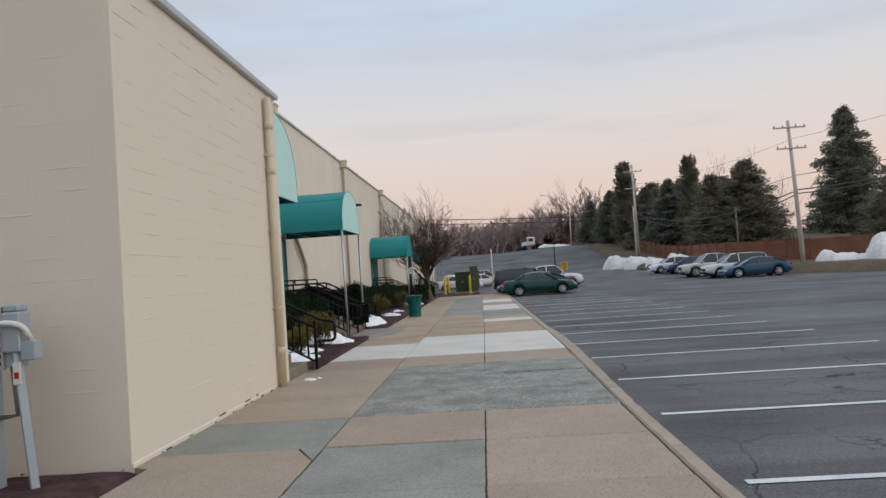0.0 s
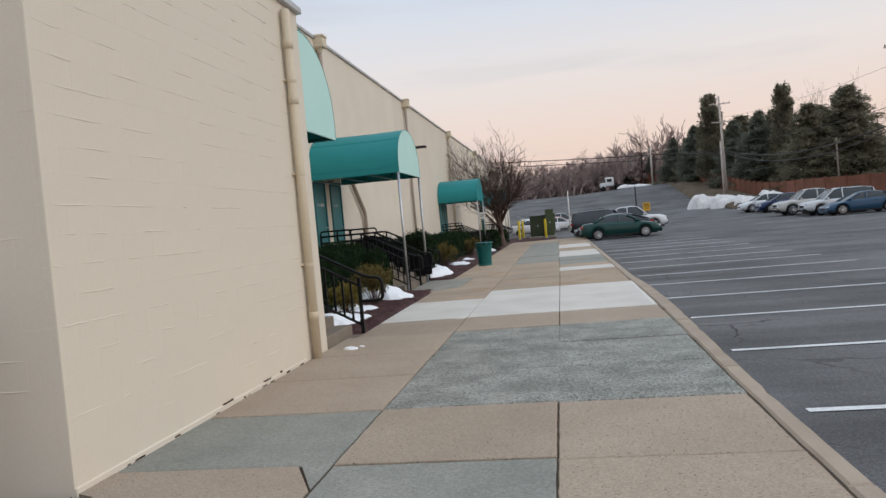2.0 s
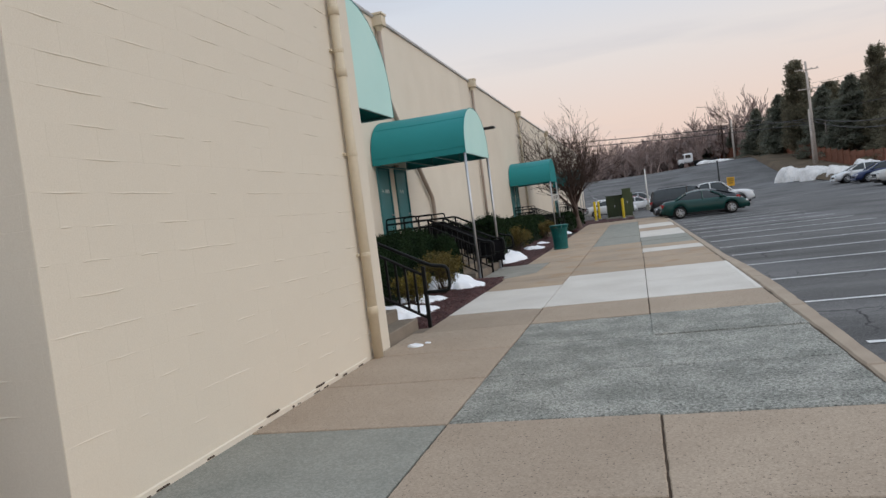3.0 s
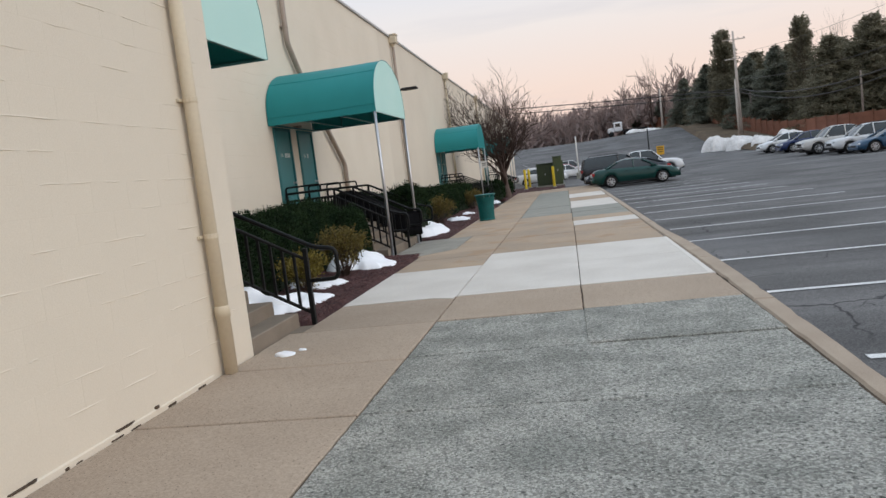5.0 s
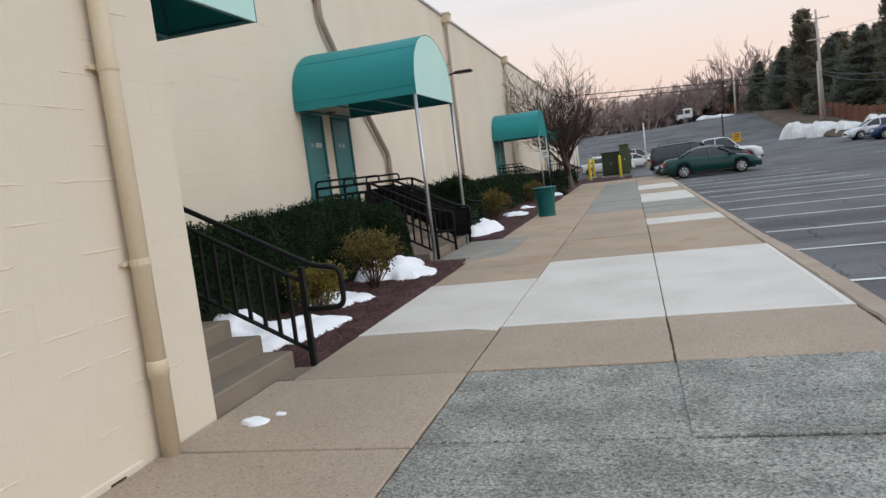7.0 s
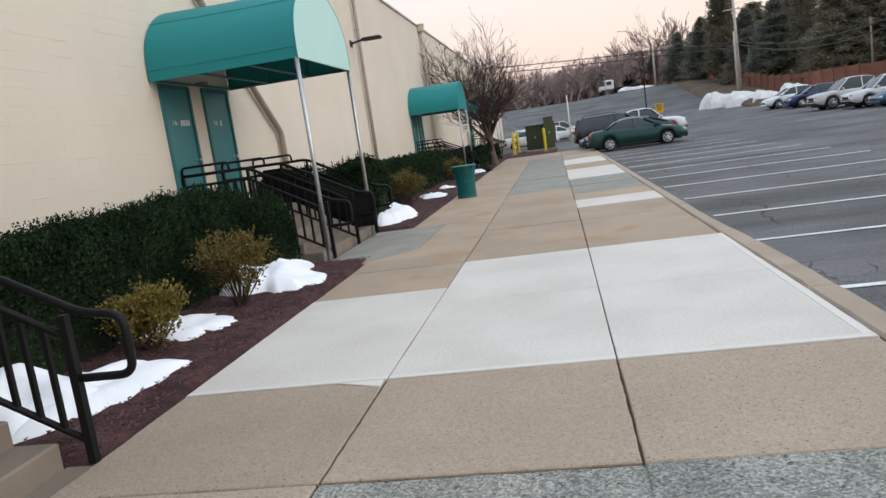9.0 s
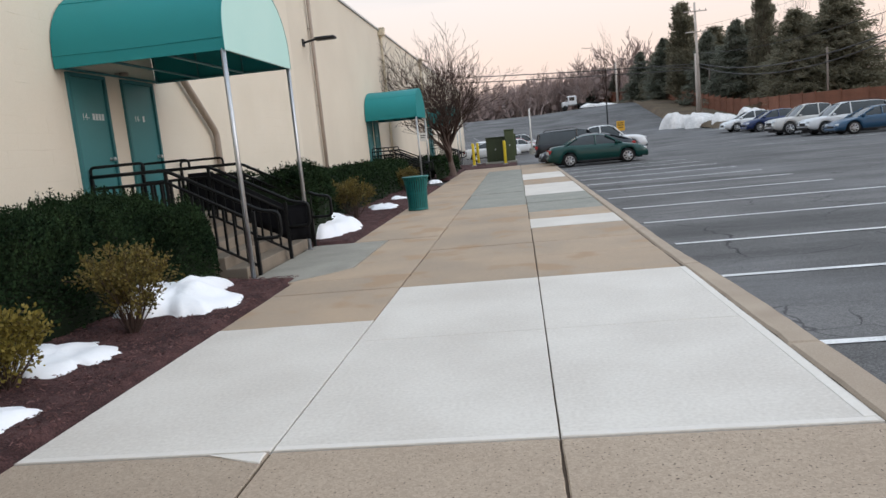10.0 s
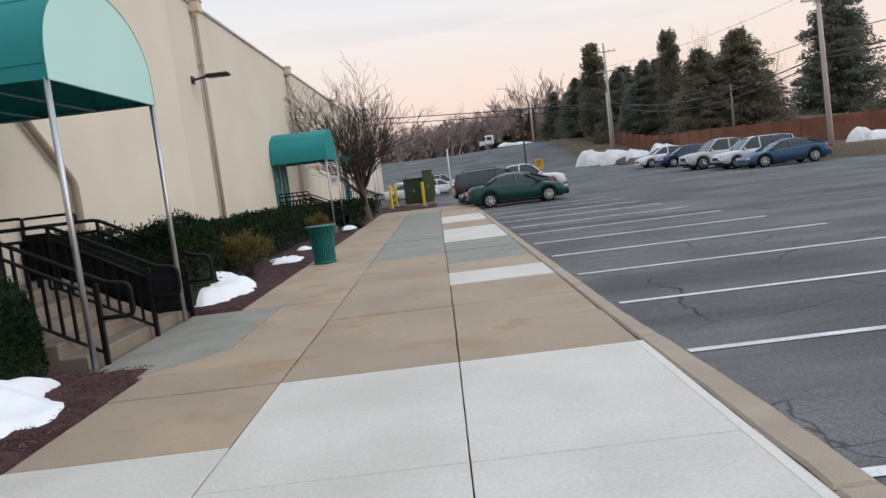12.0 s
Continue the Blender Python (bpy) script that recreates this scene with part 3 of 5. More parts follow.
block_wall = tagged(part("wall_block", Shape().box(-16, BY0 + 0.001, -0.3, BX - 0.001, BY1 - 0.001, BTOP), WALL), "cream painted concrete block wall of the projecting wing", "wall", kind="structure")
south = Shape()
masonry(south, "x", BY0, -1, -9.5, BX, 0.0, BTOP)
part("block_face", south, WALL, block_wall)
north = Shape()
masonry(north, "x", BY1, 1, -5.93, BX, 0.0, BTOP)
part("block_face", north, WALL, block_wall)
part("coping", Shape().box(-16, BY0 - 0.06, BTOP, BX + 0.07, BY1 + 0.05, BTOP + 0.09, 0.01), CAP, block_wall, "grey metal coping")
part("foot_course", Shape().box(BX - 0.01, BY0, -0.2, BX + 0.016, 10.85, 0.045, 0.008), WALL, block_wall)

rear_wall = tagged(part("wall_rear", Shape().box(-30, BY1, -0.3, WX - 0.001, 90, TOP), WALL_FAR), "long cream painted block wall of a commercial building", "wall", kind="structure")
rear = Shape()
masonry(rear, "y", WX, 1, BY1, 19.62, 0.0, TOP)
part("block_face", rear, WALL, rear_wall)
rear = Shape()
masonry(rear, "y", WX, 1, 22.05, 30.0, 0.0, TOP)
part("block_face", rear, WALL, rear_wall)
rear = Shape()
masonry(rear, "y", WX, 1, 19.62, 22.05, 3.11, TOP)
part("block_face", rear, WALL, rear_wall)
part("coping", Shape().box(-30, BY1 + 0.06, TOP, WX + 0.06, 90, TOP + 0.08, 0.01), CAP, rear_wall, "grey metal coping")
part("wall_behind", Shape().box(-16, -30, -0.3, -9.6, BY0, BTOP), WALL_FAR, block_wall)


def downpipe(name, label, x, y, z0, z1, r, head, bends=(), strap=(), mat_p=PIPE, coupling=()):
    ob = thing(name, label, "drainpipe", at=(x, y, 0))
    pts = [(0, 0, z0)] + [(0, dy, z) for dy, z in bends] + [(0, bends[-1][0] if bends else 0, z1)]
    part("pipe", Shape().tube(rounded(pts, 0.12), r, 12), mat_p, ob, smooth=True)
    top = bends[-1][0] if bends else 0
    for z in coupling:
        part("coupling", Shape().lathe(0, 0, [(r, z - 0.05), (r * 1.13, z - 0.048), (r * 1.13, z + 0.04), (r * 1.05, z + 0.05), (r, z + 0.052)], 14), mat_p, ob, smooth=True)
    for z in strap:
        dy = 0 if not bends or z < bends[0][1] else top
        part("strap", Shape().lathe(0, dy, [(r * 1.0, z - 0.03), (r * 1.10, z - 0.017), (r * 1.10, z + 0.017), (r, z + 0.02)], 12).box(-r * 1.35, dy - r * 1.7, z - 0.012, -r * 0.8, dy + r * 1.7, z + 0.012), mat_p, ob)
    if head:
        s = Shape().box(-0.15, top - 0.16, z1 - 0.02, 0.17, top + 0.16, z1 + 0.25, 0.015).box(-0.16, top - 0.18, z1 + 0.25, 0.19, top + 0.18, z1 + 0.31, 0.01)
        s.lathe(0, top, [(r, z1 - 0.14), (0.12, z1 - 0.02)], 12)
        part("hopper_head", s, PIPE, ob, "cream hopper head")
    return ob


downpipe("downpipe", "cream painted round drainpipe with brackets on the block wall", -3.07, 11.03, 0.0, BTOP - 0.12, 0.058, False, strap=(1.21, 2.37, 3.55), coupling=(0.55, 3.30, 4.0))
for yy, bend in ((24.1, ((0, 2.15), (-0.95, 2.93), (-2.6, 4.33), (-3.08, 4.85))), (31.9, ()), (43.6, ()), (56.6, ())):
    downpipe("downpipe", "weathered drainpipe with a hopper head on the long wall", WX + 0.10, yy, 0.0, TOP - 0.2, 0.062 if bend else 0.055, True, bend, (1.2, 3.0, 5.2), PIPE_OLD if yy < 40 else PIPE)


# ---- entrances ----
def canopy(x0, x1, y0, y1, z0, h, posts=True, cut=None, foot=0.0, face_mat=TEAL_FACE, label="teal canvas barrel canopy with a pale end over steps"):
    """A barrel canopy: x0 at the wall, x1 its front; y0 to y1 wide; cut hides what lies before that y."""
    ob = thing("entrance_canopy", label, "canopy", "entrance canopies", (x0, (y0 + y1) / 2, z0))
    w, d = (y1 - y0) / 2, x1 - x0
    prof = [(-w, 0.0), (-w, 0.16)]
    n = 22
    prof += [(-w * math.cos(math.pi * i / n), 0.16 + (h - 0.16) * math.sin(math.pi * i / n) ** 0.86) for i in range(1, n)]
    prof += [(w, 0.16), (w, 0.0)]
    if cut is not None:
        c = cut - (y0 + y1) / 2
        prof = [p for p in prof if p[0] > c]
        prof = [(c, 0.0), (c, prof[0][1])] + prof
    m = len(prof)
    s = Shape()
    xs = [0.0, d * 0.33, d * 0.66, d]
    v = []
    for off in (0.0, -0.015):
        for k, x in enumerate(xs):
            for y, z in prof:
                sag = 0.012 if k in (1, 2) else 0.0
                v.append((x, y * (1 + off), (z - sag) * (1 + off) if z > 0.05 else z))
    f = []
    for layer in range(2):
        for k in range(3):
            for i in range(m - 1):
                a = layer * 4 * m + k * m + i
                q = (a, a + 1, a + m + 1, a + m)
                f.append(q if layer == 0 else tuple(reversed(q)))
    s.add(v, f)
    part("canvas_cover", s, TEAL, ob, smooth=True)
    seams = Shape()
    for q in (1, 6, 12, 18, m - 2) if cut is None else (2, m - 2):
        y, z = prof[min(q, m - 1)]
        seams.tube([(0.0, y * 1.002, z * 1.002), (d * 0.33, y * 1.002, (z - 0.012) * 1.002), (d * 0.66, y * 1.002, (z - 0.012) * 1.002), (d, y * 1.002, z * 1.002)], 0.006, 5)
    seams.tube([(d, y, z) for y, z in prof], 0.010, 5)
    part("seam_piping", seams, TEAL, ob)
    # the front panel takes a much paler teal than the barrel cover by default
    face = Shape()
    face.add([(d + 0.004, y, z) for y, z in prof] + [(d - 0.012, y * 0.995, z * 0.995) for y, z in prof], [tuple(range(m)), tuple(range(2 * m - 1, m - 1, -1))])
    part("front_panel", face, face_mat, ob, "pale canvas end panel" if face_mat == TEAL_FACE else "")
    ya, yb = prof[0][0], prof[-1][0]
    fr = Shape()
    for y in (ya + 0.03, yb - 0.03):
        fr.tube([(0.02, y, 0.02), (d - 0.03, y, 0.02)], 0.02, 6)
    for x in (0.04, d * 0.33, d * 0.66, d - 0.04):
        fr.tube([(x, ya + 0.02, 0.02), (x, yb - 0.02, 0.02)], 0.018, 6)
        fr.tube([(x, y * 0.97, max(0.02, z * 0.97)) for y, z in prof], 0.015, 6)
    part("frame", fr, DOOR_TRIM, ob)
    if posts:
        for y in (ya + 0.03, yb - 0.03):
            p = part("post", Shape().tube([(d - 0.03, y, foot - z0), (d - 0.03, y, 0.02)], 0.032, 10), STEEL, ob, smooth=True)
            part("foot_plate", Shape().box(d - 0.1, y - 0.07, foot - z0, d + 0.04, y + 0.07, foot - z0 + 0.012), STEEL, p)
    return ob


def stairs(name, x0, y0, y1, n, rise, tread, back, label):
    """Concrete steps that climb towards -x from x0 to a landing that ends at back."""
    ob = thing(name, label, "steps", at=(x0, (y0 + y1) / 2, 0), kind="")
    w = (y1 - y0) / 2
    for i in range(n - 1):
        part("step", Shape().box(-(i + 1) * tread - 0.02, -w, -0.1, -i * tread, w, (i + 1) * rise, 0.012), STEP, ob)
    part("landing", Shape().box(back - x0, -w, -0.1, -(n - 1) * tread, w, n * rise, 0.012), STEP, ob)
    return ob


def railing(x0, y, n, rise, tread, flat, side=1, hoop=True):
    """A black steel stair rail in an upright plane: newel at x0, up the steps towards -x, then level for flat metres."""
    ob = thing("stair_railing", "black painted steel railing with round bars beside concrete steps", "railing", "stair railings", (x0, y, 0))
    run, up = (n - 1) * tread, (n - 1) * rise
    g = rise / tread
    top = rounded([(0.13, 0, 0.50), (0.36, 0, 0.50), (0.36, 0, 0.84), (0.12, 0, 0.87), (-run, 0, 0.90 + up), (-run - flat, 0, 0.90 + up)], 0.09)
    top = [(0.0, 0, 0.50)] + top
    part("handrail", Shape().tube(top, 0.025, 8), BLACK, ob, smooth=True)
    mid = rounded([(0, 0, 0.74), (-run, 0, 0.74 + up), (-run - flat, 0, 0.74 + up)], 0.05)
    part("upper_bar", Shape().tube(mid, 0.021, 8), BLACK, ob, smooth=True)
    low = rounded([(0, 0, 0.13), (-run, 0, 0.13 + up), (-run - flat, 0, 0.13 + up)], 0.05)
    part("lower_bar", Shape().tube(low, 0.021, 8), BLACK, ob, smooth=True)
    part("newel", Shape().box(-0.025, -0.025, 0.0, 0.025, 0.025, 0.87, 0.004), BLACK, ob)
    part("newel", Shape().box(-run - 0.02, -0.02, up + rise - 0.05, -run + 0.02, 0.02, up + 0.9, 0.003), BLACK, ob)
    if flat > 0.2:
        part("newel", Shape().box(-run - flat - 0.02, -0.02, up + rise - 0.02, -run - flat + 0.02, 0.02, up + 0.9, 0.003), BLACK, ob)
    x = -0.14
    one = Shape().box(-0.0145, -0.0145, 0.0, 0.0145, 0.0145, 0.61).mesh("baluster", BLACK)
    while x > -run - flat + 0.05:
        b = part("baluster", one, BLACK, ob)
        b.location = (x, 0, 0.13 + min(up, -x * g))
        x -= 0.135
    if hoop and flat > 0.3:
        z = 0.90 + up
        gap = max(0.05, flat - 0.76)
        part("hoop", Shape().tube(rounded([(-run - gap, 0, z), (-run - gap, 0, z + 0.13), (-run - flat, 0, z + 0.13), (-run - flat, 0, z)], 0.08), 0.02, 8), BLACK, ob, smooth=True)
    return ob


def letters(text, size, at, rz, material, parent):
    c = bpy.data.curves.new("lettering", "FONT")
    c.body, c.size, c.extrude = text, size, 0.001
    tmp = bpy.data.objects.new("lettering_curve", c)
    me = bpy.data.meshes.new_from_object(tmp)
    bpy.data.objects.remove(tmp)
    me.materials.clear()
    me.materials.append(material)
    ob = part("lettering", me, material, parent)
    ob.matrix_basis = pose(*at, 90, 0, rz)
    return ob


def doorway(name, y0, y1, z0, z1, bars):
    ob = thing(name, "flush teal painted steel door, shut, with white unit lettering", "door", at=(WX, (y0 + y1) / 2, z0), kind="structure")
    w, h = (y1 - y0) / 2, z1 - z0
    fr = Shape().box(-0.05, -w, 0, 0.05, -w + 0.05, h, 0.004).box(-0.05, w - 0.05, 0, 0.05, w, h, 0.004).box(-0.05, -w + 0.05, h - 0.05, 0.05, w - 0.05, h, 0.004)
    part("door_frame", fr, DOOR_TRIM, ob)
    leaf = part("door_leaf", Shape().box(-0.03, -w + 0.053, 0.012, 0.018, w - 0.053, h - 0.053, 0.003), DOOR, ob)
    k = Shape().lathe(w - 0.13, 0.98, [(0.03, 0.018), (0.03, 0.026), (0.012, 0.03), (0.012, 0.06), (0.028, 0.065), (0.03, 0.085), (0.02, 0.10)], 12, "x")
    part("knob", k, STEEL, leaf, "steel door knob", True)
    letters("14-", 0.13, (0.020, -0.22, h - 0.62), 90, LETTER, leaf)
    s = Shape()
    for i in range(bars):
        s.box(0.0185, 0.03 + 0.075 * i, h - 0.62, 0.0205, 0.085 + 0.075 * i, h - 0.53)
    part("lettering_bar", s, LETTER, leaf)
    return ob


RISE, TREAD = 0.156, 0.284
LAND = 5 * RISE
# wing entrance
stairs("steps", -3.16, BY1 + 0.03, 12.93, 6, RISE, TREAD, WX + 0.02, "six worn concrete steps up to a landing beside the wing")
railing(-3.0, 12.98, 6, RISE, TREAD, 1.3, hoop=False)
canopy(WX + 0.02, -3.27, 10.75, 13.35, 3.05, 1.42, posts=False, cut=BY1 + 0.02)
# double entrance
stairs("steps", -3.78, 19.62, 22.62, 5, RISE, TREAD, WX + 0.02, "wide concrete steps and landing before two doors")
railing(-3.69, 19.85, 5, RISE, TREAD, 1.05)
middle_rail = railing(-3.69, 21.22, 5, RISE, TREAD, 1.05)


def railing_cover(rail, x_end, run, g, y, low, high):
    """A black sheet tied along a stair rail, hanging in shallow folds."""
    s, v, n = Shape(), [], 40
    for off in (-0.012, 0.012):
        for i in range(n + 1):
            x = x_end - (x_end + run + 0.35) * i / n
            up = min(run, max(0.0, -x)) * g
            fold = 0.012 * math.sin(i * 1.7) + 0.008 * math.sin(i * 0.6)
            hem = 0.02 * noise.noise((x * 3, 0, 5))
            for k in range(5):
                t = k / 4
                v.append((x, y + off + fold * (1 - t), up + (low + hem) * (1 - t) + high * t))
    m = 5 * (n + 1)
    f = []
    for i in range(n):
        for k in range(4):
            a = i * 5 + k
            f += [(a, a + 5, a + 6, a + 1), (m + a, m + a + 1, m + a + 6, m + a + 5)]
        f += [(i * 5, m + i * 5, m + i * 5 + 5, i * 5 + 5), (i * 5 + 4, i * 5 + 9, m + i * 5 + 9, m + i * 5 + 4)]
    f += [tuple(range(5)) + tuple(range(m + 4, m - 1, -1)), tuple(range(n * 5 + 4, n * 5 - 1, -1)) + tuple(range(m + n * 5, m + n * 5 + 5))]
    part("cover_sheet", s.add(v, f), SHEET, rail, "black sheet tied along the railing", True)


railing_cover(middle_rail, 0.33, 4 * TREAD, RISE / TREAD, 0.045, 0.28, 0.82)
railing(-3.69, 22.52, 5, RISE, TREAD, 1.05)
canopy(WX + 0.02, -3.63, 19.48, 22.15, 2.94, 1.16)
doorway("door_1", 19.69, 20.59, LAND, 2.93, 4)
doorway("door_2", 21.03, 21.98, LAND, 2.93, 1)
s = Shape().box(WX - 0.04, 19.62, 0, WX + 0.008, 19.69, 3.11).box(WX - 0.04, 20.59, 0, WX + 0.008, 21.03, 3.11).box(WX - 0.04, 21.98, 0, WX + 0.008, 22.05, 3.11)
s.box(WX - 0.04, 19.69, 2.93, WX + 0.008, 20.59, 3.11).box(WX - 0.04, 21.03, 2.93, WX + 0.008, 21.98, 3.11)
part("door_surround", s, WALL, rear_wall)
# entrances further along
for k, (ya, zc) in enumerate(((38.6, 2.66), (58.0, 2.75))):
    v = -0.15 - 0.1 * k
    stairs("steps", -3.95 + v, ya + 0.15, ya + 2.8, 5, RISE * 0.9, TREAD, WX + 0.02, "concrete steps to a far entrance")
    railing(-3.85 + v, ya + 0.3, 5, RISE * 0.9, TREAD, 0.7)
    railing(-3.85 + v, ya + 1.5, 5, RISE * 0.9, TREAD, 0.7)
    railing(-3.85 + v, ya + 2.75, 5, RISE * 0.9, TREAD, 0.7)
    canopy(WX + 0.02, -3.75 + v, ya, ya + 2.65, zc, 1.15, face_mat=TEAL, label="all teal canvas barrel canopy over far steps")
    for i, a in enumerate((0.2, 1.55)):
        doorway("door_%d" % (3 + 2 * k + i), ya + a, ya + a + 0.92, 0.7, 2.7, 1)


# ---- planting ----
def leaves(s, pts, normals, size, rng, spread=0.7, wide=0.33):
    """Small folded leaves at the given places."""
    n = len(pts)
    d = normals + rng.normal(0, spread, (n, 3))
    d /= np.linalg.norm(d, axis=1)[:, None] + 1e-9
    r = rng.normal(0, 1, (n, 3))
    a = np.cross(d, r)
    a /= np.linalg.norm(a, axis=1)[:, None] + 1e-9
    sz = size * rng.uniform(0.6, 1.4, (n, 1))
    tip, mid = pts + d * sz, pts + d * sz * 0.45
    v = np.stack([pts, mid + a * sz * wide, tip, mid - a * sz * wide], 1).reshape(-1, 3)
    k = len(s.v)
    s.v += [tuple(p) for p in v.tolist()]
    s.f += [(k + 4 * i, k + 4 * i + 1, k + 4 * i + 2, k + 4 * i + 3) for i in range(n)]
    return s


def hedge(x0, x1, y0, y1, h, count, seed, size=0.06, label="clipped dark green yew hedge in a mulch bed", base=0.08, ease=0.55, square=0.55):
    """A clipped hedge: leaves over a lumpy rounded surface, and a solid core coloured as inner shade."""
    rng = np.random.default_rng(seed)
    ob = thing("hedge", label, "hedge", "hedges", ((x0 + x1) / 2, (y0 + y1) / 2, base))
    a, b = (x1 - x0) / 2, (y1 - y0) / 2

    def surf(u, w):
        """u along the length, w over the section from foot to foot."""
        y = (u * 2 - 1) * b
        end = min(1.0, (b - abs(y)) / ease)
        end = math.sqrt(max(0.0, 1 - (1 - end) ** 2)) if end < 1 else 1.0
        t = w * math.pi
        cx, sz = math.cos(t), math.sin(t)
        cx = math.copysign(abs(cx) ** square, cx)
        sz = sz ** (square - 0.05)
        lump = 1 + 0.12 * noise.noise((y * 1.1, cx * 1.4, seed)) + 0.10 * noise.noise((y * 3.1, cx * 3 + sz * 3, seed + 4))
        return Vector((cx * a * (0.35 + 0.65 * end) * lump, y, sz * h * (0.55 + 0.45 * end) * lump))

    nu, nw = max(8, int(b * 8)), 12
    # added filler that blocks see-through; near-black stands for shade deep in the hedge
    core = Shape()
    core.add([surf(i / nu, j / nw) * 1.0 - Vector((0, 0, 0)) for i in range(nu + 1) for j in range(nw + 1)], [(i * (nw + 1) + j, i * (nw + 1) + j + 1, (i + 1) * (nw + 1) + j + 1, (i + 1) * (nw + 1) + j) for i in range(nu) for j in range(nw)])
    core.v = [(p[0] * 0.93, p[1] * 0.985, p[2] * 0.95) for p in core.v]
    part("dark_core", core, HEDGE_IN, ob)
    us, ws = rng.uniform(0, 1, count), rng.uniform(0.0, 1.0, count)
    P, N = [], []
    for u, w in zip(us, ws):
        p = surf(u, w)
        q = Vector((p.x, p.y * 0.4 / max(b, 1) if abs(p.y) < b - 0.5 else p.y * 0.5, p.z - h * 0.35))
        nrm = q.normalized()
        P.append(p * (1 - 0.05 * rng.random()) + nrm * 0.02 * rng.random())
        N.append(nrm + Vector((0, 0, 0.35)))
    s = leaves(Shape(), np.array(P), np.array(N), size, rng)
    # stray shoots that break the clipped outline
    k = count // 30
    P2 = []
    N2 = []
    for _ in range(k):
        p = surf(rng.random(), rng.uniform(0.15, 0.85))
        dd = Vector((rng.normal(0, 0.3), rng.normal(0, 0.3), 1)).normalized()
        for j in range(6):
            P2.append(p + dd * 0.022 * j)
            N2.append(dd)
    leaves(s, np.array(P2), np.array(N2), size * 0.8, rng)
    part("foliage", s, HEDGE, ob)
    return ob


hedge(-5.9, -4.35, 13.1, 19.5, 1.12, 75000, 11, 0.034)
hedge(-5.0, -3.95, 18.3, 19.55, 0.95, 15000, 16, 0.034)
hedge(-5.9, -4.25, 22.7, 38.3, 1.02, 30000, 12, 0.06)
hedge(-5.92, -3.72, 22.32, 24.3, 1.2, 15000, 17, 0.045, ease=0.12, square=0.3)
hedge(-5.9, -4.6, 41.6, 49.5, 0.8, 3500, 13, 0.11)
hedge(-4.3, -3.3, 40.9, 43.2, 0.85, 1500, 14, 0.1, "loose dark shrub beneath a bare tree")
hedge(-4.5, -3.3, 46.2, 49.2, 0.8, 1500, 15, 0.1, "loose dark shrub beneath a bare tree")


def shrub(x, y, r, h, seed, material, label, count=5400):
    """A loose shrub: many thin stems that fork, with small leaves on the upper ones."""
    rng = np.random.default_rng(seed)
    ob = thing("shrub", label, "shrub", "shrubs", (x, y, 0.05))
    st = Shape()
    P, N = [], []
    for i in range(46):
        a, o = rng.uniform(0, 6.28), math.sqrt(rng.random())
        end = Vector((math.cos(a) * r * o, math.sin(a) * r * o, h * (0.65 + 0.35 * math.sqrt(1 - o * o * 0.8)) * rng.uniform(0.75, 1.08)))
        mid = end * 0.5 + Vector((rng.normal(0, 0.05), rng.normal(0, 0.05), -0.03))
        st.tube([(end.x * 0.1, end.y * 0.1, 0), mid, end], [0.006, 0.004, 0.002], 4, False)
        for j in range(3):
            t = rng.uniform(0.4, 0.95)
            p = mid.lerp(end, t) if t > 0.5 else mid
            q = p + Vector((rng.normal(0, 0.09), rng.normal(0, 0.09), rng.uniform(0.02, 0.12)))
            st.tube([p, q], [0.003, 0.0015], 3, False)
            for k in range(count // 46 // 4):
                f = p.lerp(q, rng.random()) + Vector(rng.normal(0, 0.03, 3).tolist())
                P.append(f)
                N.append((f - Vector((0, 0, h * 0.3))).normalized())
        for k in range(count // 46 // 4):
            t = rng.uniform(0.35, 1.0)
            f = mid.lerp(end, t) + Vector(rng.normal(0, 0.03, 3).tolist())
            P.append(f)
            N.append((f - Vector((0, 0, h * 0.3))).normalized())
    part("woody_base", st, TWIG, ob)
    part("foliage", leaves(Shape(), np.array(P), np.array(N), 0.034, rng, 0.8), material, ob)
    return ob


shrub(-3.92, 15.2, 0.28, 0.52, 21, BUSH, "small yellow-green shrub in red mulch beside snow")
shrub(-3.8, 16.75, 0.46, 0.78, 22, BUSH2, "straggly olive shrub with bare lower twigs in mulch")
shrub(-3.85, 26.4, 0.5, 0.85, 23, BUSH2, "straggly olive shrub with bare lower twigs in mulch")
shrub(-4.0, 35.0, 0.5, 0.8, 24, BUSH2, "straggly olive shrub with bare lower twigs in mulch")


